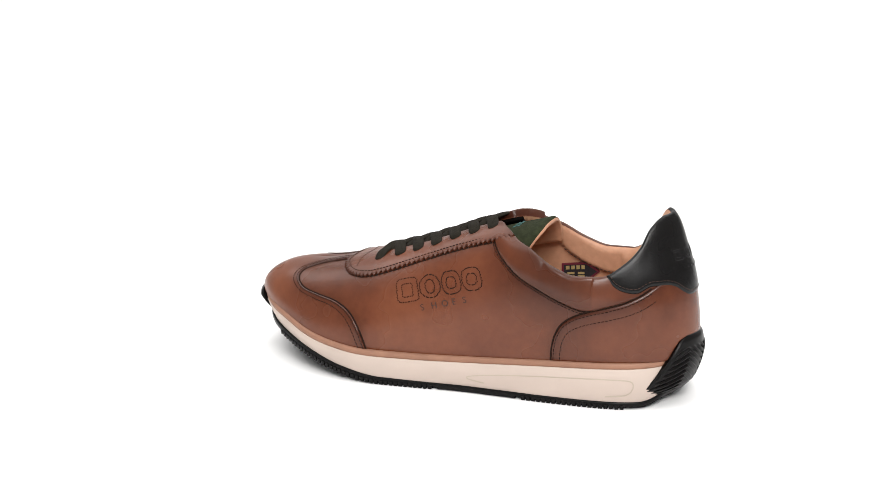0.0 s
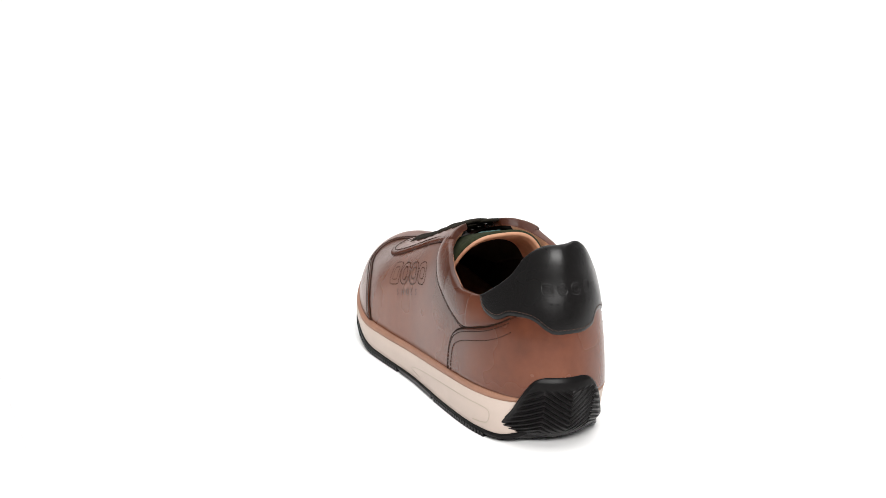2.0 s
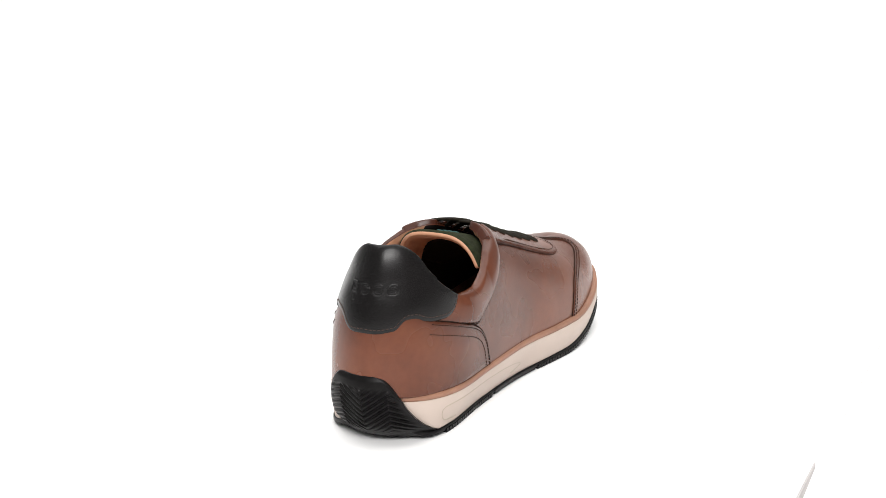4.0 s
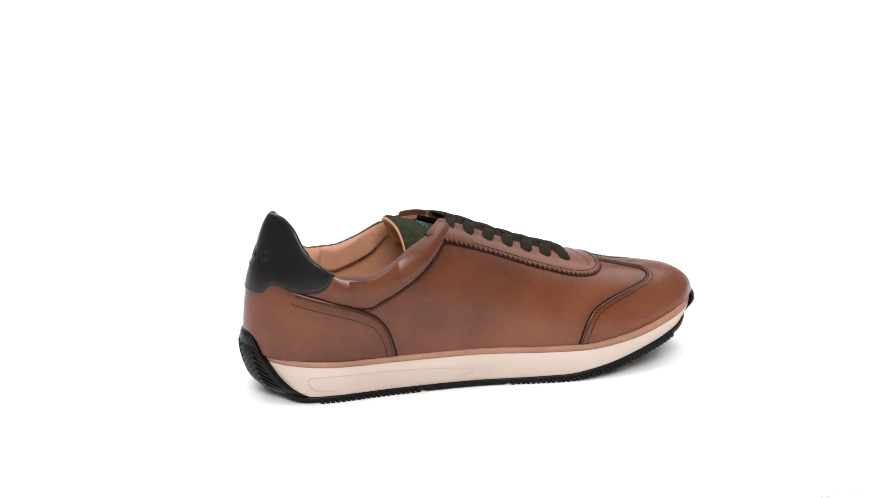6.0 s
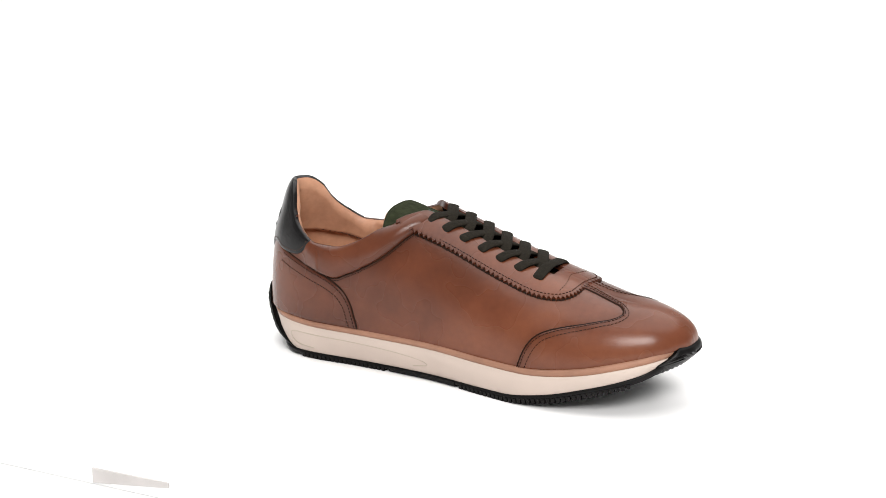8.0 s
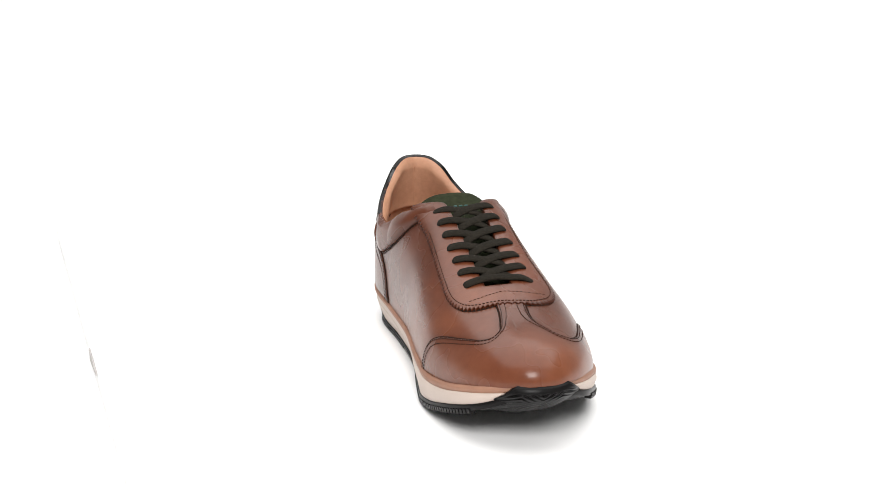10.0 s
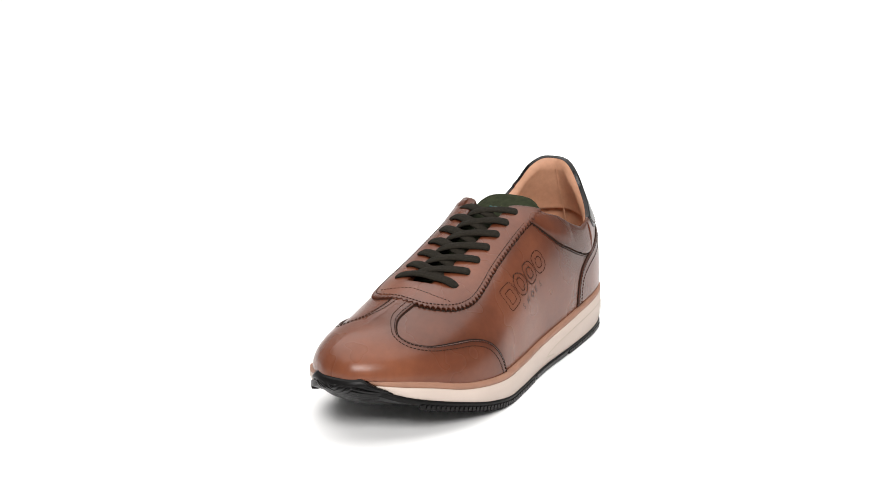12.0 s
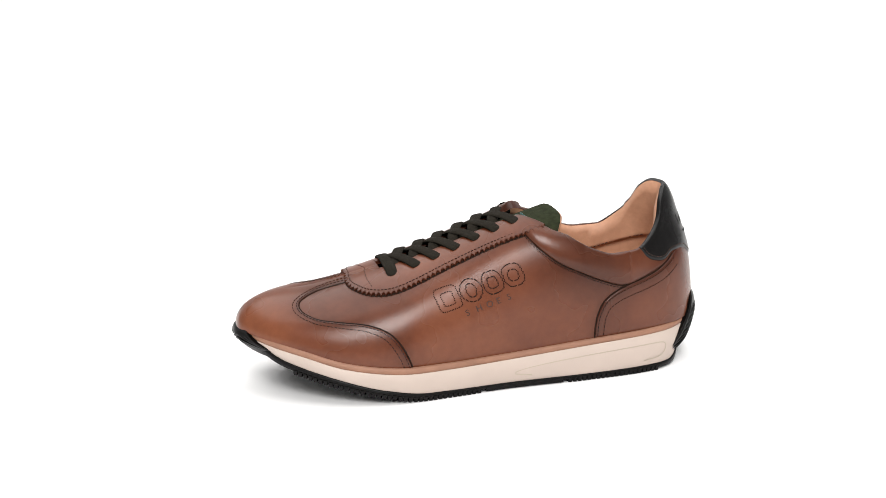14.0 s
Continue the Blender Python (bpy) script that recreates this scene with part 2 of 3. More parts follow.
# side view of the collar's edge: x, z
COLLAR = [(-160, 112.2), (-132, 111.8), (-124, 110.2), (-118, 103.6), (-114.2, 93.6), (-107, 85.2), (-95, 78), (-80, 77.5), (-66, 81.5), (-54, 88), (-45, 94.5), (-39, 101), (-36, 108)]
COLLAR_BACK = -36


def opening(P):
    """Positive where the upper is; negative in the mouth and in the lace throat."""
    x = P[:, 0] / 0.983
    zc = smooth_at(COLLAR, x)
    # the tab's rear edge is slightly notched in the middle
    zc = zc - 0.7 * np.exp(-((P[:, 1] - 2) / 8) ** 2) * (x < -119) + 1.2 * smoothstep(0, -12, P[:, 1]) * (x < -112)
    mouth = np.where(x < COLLAR_BACK, (zc - P[:, 2]) * 0.85, 99)
    cy = smooth_at([(-60, 3), (0, 1.5), (50, -3), (80, -5)], x)
    half = smooth_at([(-60, 34), (-43, 28), (-33, 20), (-24, 11), (30, 9), (58, 8)], x)
    throat = np.maximum(np.abs(P[:, 1] - cy) - half, x - 60)
    throat = np.where((P[:, 2] < 55) | (x < -90), 99, throat)
    return np.minimum(mouth, throat)


def lining_seam(x):
    """Height of the seam under the padded band of the lining."""
    return smooth_at([(-150, 73.5), (-128, 71.5), (-112, 68), (-92, 62), (-80, 60.5), (-66, 64.5), (-54, 71), (-40, 86)], x)


def build_upper():
    piece = cut(0, 24, 577, 0.0, 1.0, 90, lambda v, w, P: opening(P))
    leather_piece("quarter", piece, BROWN, shoe, 0.3, "burnished brown leather quarter and vamp", rub=0.25, floor=-1.2, shade=seam_burnish)
    P, N, G, tris, rim, uv = piece
    N = N / np.maximum(np.linalg.norm(N, axis=1, keepdims=True), 1e-9)
    mid = P[np.array(tris)].mean(1)
    # padding swells inwards below the rim, with a few soft creases
    crease = np.array([noise.noise(Vector((p[0] * 0.06, p[1] * 0.09, p[2] * 0.02))) for p in P])
    pad = smoothstep(-38, -56, P[:, 0])
    band = smoothstep(-0.8, 1.2, P[:, 2] - lining_seam(P[:, 0]))
    roll = band * (4.3 * np.sin(np.pi / 2 * np.clip(G / 7, 0, 1)) ** 0.7 + 1.3 * crease * np.clip(G / 8, 0, 1)) + 0.3 * crease
    depth = 1.0 + 2.2 * np.clip(G / 3, 0, 1) * (1 - pad) + roll * pad
    # forward of the mouth the lining is blackened to paint the inner shade
    for name, pick, mat, lab in (("lining", mid[:, 0] < -28, TAN, "tan leather lining"), ("vamp_lining", mid[:, 0] >= -28, DEEP_SHADE, "vamp lining, black for the shade inside the shoe")):
        mesh_object(name, P - N * depth[:, None], [t for t, k in zip(tris, pick) if k], mat, shoe, lab)


# ---- sole ----
def sole_bottom(x):
    return smooth_at([(-150, 36), (-147, 29), (-143, 17), (-137, 7.5), (-128, 2), (-118, 0), (40, 0), (68, 3.8), (93, 10.2), (119, 18), (137, 25.6), (149, 33.4), (155, 38)], x)


def loop_offset(v, d):
    """The welt line pushed outwards by d."""
    p = ring(LOOP, v)
    t = ring(LOOP, v + 1e-3) - ring(LOOP, v - 1e-3)
    n = np.stack([-t[:, 1], t[:, 0]], 1)
    n = n / np.linalg.norm(n, axis=1, keepdims=True)
    return np.concatenate([p[:, :2] + n * np.asarray(d).reshape(-1, 1), p[:, 2:]], 1)


def band(name, v, layers, mat, label=""):
    """A closed band round the loop through the layers (arrays of points)."""
    n, k = len(v), len(layers)
    verts = np.stack(layers, 1).reshape(-1, 3)
    return mesh_object(name, verts, grid_faces(n, k, True), mat, shoe, label)


def sole_tuck(v):
    """How far the sole's edge draws in under the upper; it stands proud at the ball of the foot."""
    return np.exp(-((v - 20.1) / 2.0) ** 2) * 8.0 - 2.2 * np.exp(-((v - 15.9) / 1.9) ** 2) - 1.1 * np.exp(-((v - 7.0) / 1.6) ** 2)


def build_sole():
    v = np.linspace(0, 24, 481)[:-1]
    base = ring(LOOP, v)
    # inner side of the arch: the sole tucks under the upper
    tuck = sole_tuck(v) 
    ends = smoothstep(2.6, 1.2, v) + smoothstep(21.4, 22.8, v) + 0.7 * smoothstep(2.6, 1.2, np.abs(v - 12.0))
    at = lambda d, z, k=1.0: np.concatenate([loop_offset(v, d - tuck * np.where(tuck > 0, k, 1) - ends * (2.0 + 5.0 * k))[:, :2], np.asarray(z).reshape(-1, 1)], 1)
    zw = base[:, 2]
    zb = sole_bottom(loop_offset(v, 2.5)[:, 0])
    black = np.minimum(zb + 5.0 + 1.5 * smooth_at([(-160, 0), (-60, -.6), (0, -.6), (60, 0), (160, 0.5)], base[:, 0]), zw - 3.6)
    black = np.maximum(black, zb + 0.6)
    band("welt", v, [at(-2, zw + 0.8, 0.1), at(0.9, zw + 0.8, 0.1), at(2.0, zw + 0.2, 0.1), at(2.2, zw - 1.4, 0.1), at(1.9, zw - 2.7, 0.15), at(-1, zw - 2.7, 0.15)], WELT_TAN, "tan rubber welt strip")
    mid = zw - 2.5
    band("midsole", v, [at(-4, mid, 0.2), at(1.7, mid, 0.2), at(2.4, mid - 0.8, 0.25), at(2.6, mid * 0.5 + black * 0.5, 0.6), at(1.4, black + 0.5), at(1.2, black - 1), at(-6, black - 1)], CREAM, "cream foam midsole")
    lay = [at(0, black), at(1.6, black), at(2.2, black - 0.6), at(2.2, zb + 1.9), at(0.9, zb + 1.6)]
    # the bottom closes towards the middle line
    cx = base[:, 0] * 0.97
    cy = smooth_at([(-150, 5), (-60, 4), (0, 5), (60, 0), (120, -6), (155, -8)], base[:, 0])
    for f in (0.75, 0.4, 0.0):
        e = at(0.9, zb)
        q = np.stack([cx + (e[:, 0] - cx) * f, cy + (e[:, 1] - cy) * f], 1)
        lay.append(np.concatenate([q, (sole_bottom(q[:, 0]) + 1.0)[:, None]], 1))
    band("outsole", v, lay, RUBBER, "black rubber outsole")


build_sole()


def build_insole():
    v = np.linspace(0, 24, 241)[:-1]
    e = loop_offset(v, -3.5)
    cy = smooth_at([(-150, 5), (-60, 4), (0, 5), (60, 0), (120, -6), (155, -8)], e[:, 0])
    lay = []
    for f in (1.0, 0.7, 0.35, 0.0):
        lay.append(np.stack([e[:, 0], cy + (e[:, 1] - cy) * f, e[:, 2] + 4 - 3 * (1 - f)], 1))
    band("insole", v, lay, INSOLE, "tan leather insole")


build_insole()


# ---- leather pieces, laid out in (station from the heel, height up the girth) on each side ----
OUTER, INNER = 1, -1
GIRTH = 95.0


def up_mm(w):
    """Length up the side, from the welt."""
    return GIRTH * np.clip(w, 0, 2) ** 0.68


def up_w(mm):
    return (np.maximum(mm, 0) / GIRTH) ** (1 / 0.68)


def side_of(v):
    """Station 0 (heel) to 12 (toe) and the side, from the loop's parameter."""
    u = np.mod(v, 24)
    return np.where(u <= 12, u, 24 - u), np.where(u <= 12, OUTER, INNER)


def loop_at(station, side):
    return station if side == OUTER else 24 - station


def to_mm(station):
    return np.interp(station, np.arange(0, 12.01, 0.025), ARC[:481])


def mm_poly(chain):
    c = np.array(chain, float)
    return np.stack([to_mm(c[:, 0]) + np.minimum(c[:, 0], 0) * 18 + np.maximum(c[:, 0] - 12, 0) * 18, np.where(c[:, 1] < 0, c[:, 1] * 60, up_mm(c[:, 1]))], 1)


def region(outer, inner, pinked=()):
    """inside() for cut(): a polygon on each side."""
    fo, fi = inside_poly(mm_poly(outer)), inside_poly(mm_poly(inner))

    def f(v, w, P):
        st, side = side_of(v)
        a, b = to_mm(st), up_mm(w)
        return np.where(side == OUTER, fo(a, b), fi(a, b))
    return f


WING_OUT = rounded([(6.72, 0.0), (6.95, 0.15), (7.2, 0.26), (7.6, 0.345), (8.15, 0.385), (8.75, 0.41), (9.22, 0.50), (9.4, 0.64), (9.1, 0.78), (8.6, 0.85), (7.8, 0.875)])
WING_IN = rounded([(6.74, 0.0), (6.95, 0.16), (7.2, 0.27), (7.65, 0.37), (8.35, 0.475), (8.9, 0.55), (9.3, 0.66), (9.3, 0.79), (8.9, 0.855), (8.4, 0.885), (7.8, 0.90)])
CUP_OUT = rounded([(3.85, 0.0), (3.84, 0.02), (3.8, 0.055), (3.7, 0.095), (3.52, 0.125), (3.28, 0.148), (2.95, 0.172), (2.6, 0.205), (2.0, 0.28)])
CUP_IN = rounded([(3.93, 0.0), (3.88, 0.025), (3.82, 0.06), (3.68, 0.105), (3.42, 0.145), (3.0, 0.185), (2.2, 0.26)])
COL_OUT = rounded([(4.72, 0.70), (4.62, 0.56), (4.5, 0.45), (4.3, 0.33), (4.0, 0.235), (3.68, 0.175), (3.35, 0.15), (2.9, 0.182)])
COL_IN = rounded([(4.75, 0.70), (4.62, 0.58), (4.45, 0.43), (4.25, 0.31), (4.0, 0.225), (3.75, 0.175), (3.5, 0.15), (2.95, 0.19)])
TAB_OUT = rounded([(3.02, 0.30), (2.9, 0.262), (2.7, 0.245), (2.4, 0.25), (2.1, 0.285), (1.9, 0.295), (1.5, 0.298), (1.15, 0.285), (0.8, 0.256), (0.5, 0.238), (0.0, 0.236)])
TAB_IN = rounded([(3.0, 0.30), (2.9, 0.262), (2.7, 0.24), (2.35, 0.25), (2.0, 0.27), (1.75, 0.29), (1.4, 0.29), (1.1, 0.255), (0.8, 0.245), (0.5, 0.237), (0.0, 0.236)])
FLAP_OUT = rounded([(8.02, 1.02), (7.95, 0.82), (7.72, 0.70), (7.43, 0.62), (7.0, 0.585), (6.4, 0.61), (5.8, 0.645), (4.9, 0.655), (4.5, 0.655), (4.36, 0.68)])
FLAP_IN = rounded([(8.02, 1.02), (7.85, 0.82), (7.72, 0.72), (7.45, 0.63), (7.0, 0.585), (6.4, 0.59), (5.7, 0.605), (4.88, 0.615), (4.5, 0.62), (4.32, 0.66)])


def closed(chain, *corners):
    return list(map(tuple, chain)) + list(corners)


def pinked_region(outer, inner, far):
    """The lace facing: its edge is cut in teeth."""
    rims = {OUTER: mm_poly(outer), INNER: mm_poly(inner)}
    polys = {s: inside_poly(mm_poly(closed(c, *far))) for s, c in ((OUTER, outer), (INNER, inner))}

    def f(v, w, P):
        st, side = side_of(v)
        a, b = to_mm(st), up_mm(w)
        out = np.zeros_like(a)
        for s in (OUTER, INNER):
            m = side == s
            if not m.any():
                continue
            g = polys[s](a[m], b[m])
            r = rims[s]
            seg = np.concatenate([[0], np.cumsum(np.linalg.norm(np.diff(r, axis=0), axis=1))])
            d = np.hypot(a[m][:, None] - r[None, :, 0], b[m][:, None] - r[None, :, 1])
            k = d.argmin(1)
            k0, k1 = np.maximum(k - 1, 0), np.minimum(k + 1, len(r) - 1)
            t = r[k1] - r[k0]
            t = t / np.linalg.norm(t, axis=1, keepdims=True)
            along = seg[k] + (a[m] - r[k, 0]) * t[:, 0] + (b[m] - r[k, 1]) * t[:, 1]
            tooth = np.abs(np.mod(along / 3.15, 1) - 0.5) * 2
            out[m] = g + 2.3 * tooth - 1.0
        return np.minimum(out, opening(P) + 0.15)
    return f


def resample(P, N, step):
    d = np.concatenate([[0], np.cumsum(np.linalg.norm(np.diff(P, axis=0), axis=1))])
    s = np.arange(step * 0.5, d[-1], step)
    f = lambda a: np.stack([np.interp(s, d, a[:, k]) for k in range(3)], 1)
    return f(P), f(N)


def bars(P, T, N, length, width, height):
    """Small rounded dashes: centre, direction, normal."""
    verts, faces = [], []
    shape = [(-1, -.5, 0), (-1, .5, 0), (1, .5, 0), (1, -.5, 0), (-.75, -.3, 1), (-.75, .3, 1), (.75, .3, 1), (.75, -.3, 1)]
    quads = [(4, 5, 6, 7), (0, 1, 5, 4), (1, 2, 6, 5), (2, 3, 7, 6), (3, 0, 4, 7)]
    for p, t, n in zip(P, T, N):
        t = t / max(np.linalg.norm(t), 1e-9)
        n = n / max(np.linalg.norm(n), 1e-9)
        b = np.cross(n, t)
        k = len(verts)
        verts += [p + t * (x * length / 2) + b * (y * width) + n * (z * height) for x, y, z in shape]
        faces += [tuple(k + i for i in q) for q in quads]
    return verts, faces


def stitches(chain, side, inset, lift, parent, step=2.3, length=1.6, width=0.42, mat=None):
    """A row of stitches along a piece's edge, inset by so many mm."""
    c = mm_poly(chain)
    t = np.gradient(c, axis=0)
    n = np.stack([-t[:, 1], t[:, 0]], 1) / np.maximum(np.linalg.norm(t, axis=1, keepdims=True), 1e-9)
    c = c + n * inset
    st = np.interp(c[:, 0], ARC[:481], np.arange(0, 12.01, 0.025))
    w = np.clip(up_w(c[:, 1]), 0.002, 0.997)
    fine = np.linspace(0, len(st) - 1, len(st) * 6)
    st, w = np.interp(fine, np.arange(len(st)), st), np.interp(fine, np.arange(len(w)), w)
    v = loop_at(st, side)
    P, N = surf(v, w), facing(v, w)
    ok = opening(P) > 0.8
    P, N = P[ok], N[ok]
    if len(P) < 4:
        return
    P, N = resample(P + N * lift, N, step)
    if len(P) < 2:
        return
    verts, faces = bars(P, np.gradient(P, axis=0), N, length, width, 0.35)
    mesh_object("stitching", verts, faces, mat or THREAD_AND_HOLE, parent, "dark waxed thread stitching", smooth=False)


def seam(chain, side, outset, lift, parent, width=0.5, name="seam"):
    """A thin dark line along the edge of a piece."""
    c = mm_poly(chain)
    t = np.gradient(c, axis=0)
    n = np.stack([-t[:, 1], t[:, 0]], 1) / np.maximum(np.linalg.norm(t, axis=1, keepdims=True), 1e-9)
    c = c + n * outset
    st = np.interp(c[:, 0], ARC[:481], np.arange(0, 12.01, 0.025))
    w = np.clip(up_w(c[:, 1]), 0.001, 0.99)
    fine = np.linspace(0, len(st) - 1, len(st) * 5)
    v, w = loop_at(np.interp(fine, np.arange(len(st)), st), side), np.interp(fine, np.arange(len(w)), w)
    P, N = surf(v, w), facing(v, w)
    ok = opening(P) > 0.3
    P, N = P[ok], N[ok]
    if len(P) < 4:
        return
    T = np.gradient(P, axis=0)
    B = np.cross(N, T)
    B /= np.maximum(np.linalg.norm(B, axis=1, keepdims=True), 1e-9)
    wob = width * (0.8 + 0.4 * np.random.rand(len(P)))[:, None]
    m = len(P)
    verts = np.concatenate([P + N * (lift - 0.5) - B * wob, P + N * lift, P + N * (lift - 0.5) + B * wob])
    far = np.linalg.norm(np.diff(P, axis=0), axis=1) > 6
    faces = [(i + k * m, i + 1 + k * m, i + 1 + (k + 1) * m, i + (k + 1) * m) for k in (0, 1) for i in range(m - 1) if not far[i]]
    mesh_object(name, verts, faces, THREAD_AND_HOLE, parent)


def both(chains, inset, lift, parents, **kw):
    for c, s, p in zip(chains, (OUTER, INNER), parents):
        stitches(c, s, inset, lift, p, **kw)


def seam_burnish(uv, P):
    """Dark wax rubbed along the seams, a hand's breadth fading into the quarter."""
    st, side = side_of(uv[:, 0])
    q = np.stack([to_mm(st), up_mm(uv[:, 1])], 1)
    out = np.zeros(len(q))
    for s, chains in ((OUTER, (WING_OUT, CUP_OUT, COL_OUT, FLAP_OUT)), (INNER, (WING_IN, CUP_IN, COL_IN, FLAP_IN))):
        m = side == s
        for c, reach, deep in zip(chains, (5, 5, 8, 7), (0.5, 0.5, 0.65, 0.5)):
            c = mm_poly(c)
            d = np.full(m.sum(), 1e9)
            for (x0, y0), (x1, y1) in zip(c[:-1], c[1:]):
                ex, ey = x1 - x0, y1 - y0
                t = np.clip(((q[m, 0] - x0) * ex + (q[m, 1] - y0) * ey) / (ex * ex + ey * ey + 1e-9), 0, 1)
                d = np.minimum(d, np.hypot(q[m, 0] - x0 - t * ex, q[m, 1] - y0 - t * ey))
            out[m] = np.maximum(out[m], deep * np.exp(-d / reach))
    return out


build_upper()


def build_pieces():
    base = lambda f: (lambda v, w, P: np.minimum(f(v, w, P), opening(P) + 0.1))
    # toe cap with its two wings and the strip up to the lace facing
    f = region(closed(WING_OUT, (7.8, 1.1), (12.6, 1.1), (12.6, -0.1), (6.72, -0.1)), closed(WING_IN, (7.8, 1.1), (12.6, 1.1), (12.6, -0.1), (6.74, -0.1)))
    cap = leather_piece("toe_cap", cut(6.4, 17.6, 420, 0, 1, 150, f), BROWN, shoe, 1.2, "brown leather wing-shaped toe cap", rub_mm=5, rub=0.85)
    both((WING_OUT, WING_IN), -1.3, 1.2, (cap, cap))
    both((WING_OUT, WING_IN), -4.6, 1.2, (cap, cap))
    for c, sd in ((WING_OUT, OUTER), (WING_IN, INNER)):
        seam(c, sd, 0.35, 0.85, cap)
    # heel counter
    f = region(closed(CUP_OUT, (1.5, 0.33), (-0.6, 0.3), (-0.6, -0.1), (3.86, -0.1)), closed(CUP_IN, (1.5, 0.33), (-0.6, 0.3), (-0.6, -0.1), (3.93, -0.1)))
    cup = leather_piece("heel_counter", cut(-4.3, 4.3, 330, 0, 0.34, 70, base(f)), BROWN, shoe, 1.2, "brown leather heel counter", rub_mm=6, rub=0.85)
    both((CUP_OUT, CUP_IN), 1.3, 1.2, (cup, cup))
    both((CUP_OUT, CUP_IN), 5.2, 1.2, (cup, cup))
    for c, sd in ((CUP_OUT, OUTER), (CUP_IN, INNER)):
        seam(c, sd, -0.35, 0.9, cup)
    # padded collar, one piece a side
    def soft(f):
        def g(v, w, P):
            a, b = f(v, w, P), opening(P) + 0.1
            return np.minimum(a, b) - 2.6 * np.log1p(np.exp(-np.minimum(np.abs(a - b), 60) / 2.6)) * smoothstep(0, 3, np.minimum(a, b))
        return g
    for chain, side in ((COL_OUT, OUTER), (COL_IN, INNER)):
        f = region(closed(chain, (2.2, 0.25), (2.2, 0.95), (4.9, 0.95)), closed(chain, (2.2, 0.25), (2.2, 0.95), (4.9, 0.95)))
        a, b = sorted((loop_at(2.15, side), loop_at(4.95, side)))
        col = leather_piece("collar", cut(a, b, 160, 0.12, 0.8, 120, soft(f)), BROWN, shoe, 0.5, "padded brown leather collar", puff=2.6 if side == OUTER else 5.4, puff_mm=9 if side == OUTER else 12, rub_mm=3, rub=0.6, floor=-1.0, taper=lambda uv: smoothstep(2.7, 3.4, side_of(uv[:, 0])[0]))
        stitches(chain, side, 1.2, 0.5, col)
        seam(chain, side, 0.2, 0.75, col)
    # black tab round the heel
    f = region(closed(TAB_OUT, (-0.8, 0.236), (-0.8, 1.2), (3.3, 1.2), (3.3, 0.5)), closed(TAB_IN, (-0.8, 0.236), (-0.8, 1.2), (3.3, 1.2), (3.3, 0.5)))
    tab = leather_piece("heel_tab", cut(-3.3, 3.3, 300, 0.18, 0.85, 130, base(f)), BLACK, shoe, 1.5, "glossy black leather heel tab", puff=0.5, puff_mm=7, round_mm=1.5, floor=-1.0)
    both((TAB_OUT, TAB_IN), -1.8, 1.75, (tab, tab), length=1.6, mat=TAB_THREAD)
    # lace facing with its toothed edge
    f = pinked_region(FLAP_OUT, FLAP_IN, [(4.36, 1.2), (8.02, 1.2)])
    for side in (OUTER, INNER):
        a, b = sorted((loop_at(4.1, side), loop_at(8.25, side)))
        flap = leather_piece("lace_facing", cut(a, b, 400, 0.5, 1, 170, f), BROWN, shoe, 1.9, "brown leather lace facing with pinked edge", round_mm=0.5, rub_mm=2.2, rub=0.8, floor=-0.5, rise=lambda uv, top=1.0 if side == OUTER else 2.6: top * smoothstep(5.2, 4.35, side_of(uv[:, 0])[0]))
        stitches(FLAP_OUT if side == OUTER else FLAP_IN, side, -2.7, 1.95, flap, step=2.2, length=1.5, width=0.42)
        # broader dark strip that shows between the teeth
        seam(FLAP_OUT if side == OUTER else FLAP_IN, side, 0.5, 0.5, flap, 1.9)
        stitches([(7.5, 1.0), (7.52, 0.9), (7.5, 0.8), (7.42, 0.7)], side, 0, 1.8, flap, step=2.4, length=1.6)
    return tab


heel_tab = build_pieces()


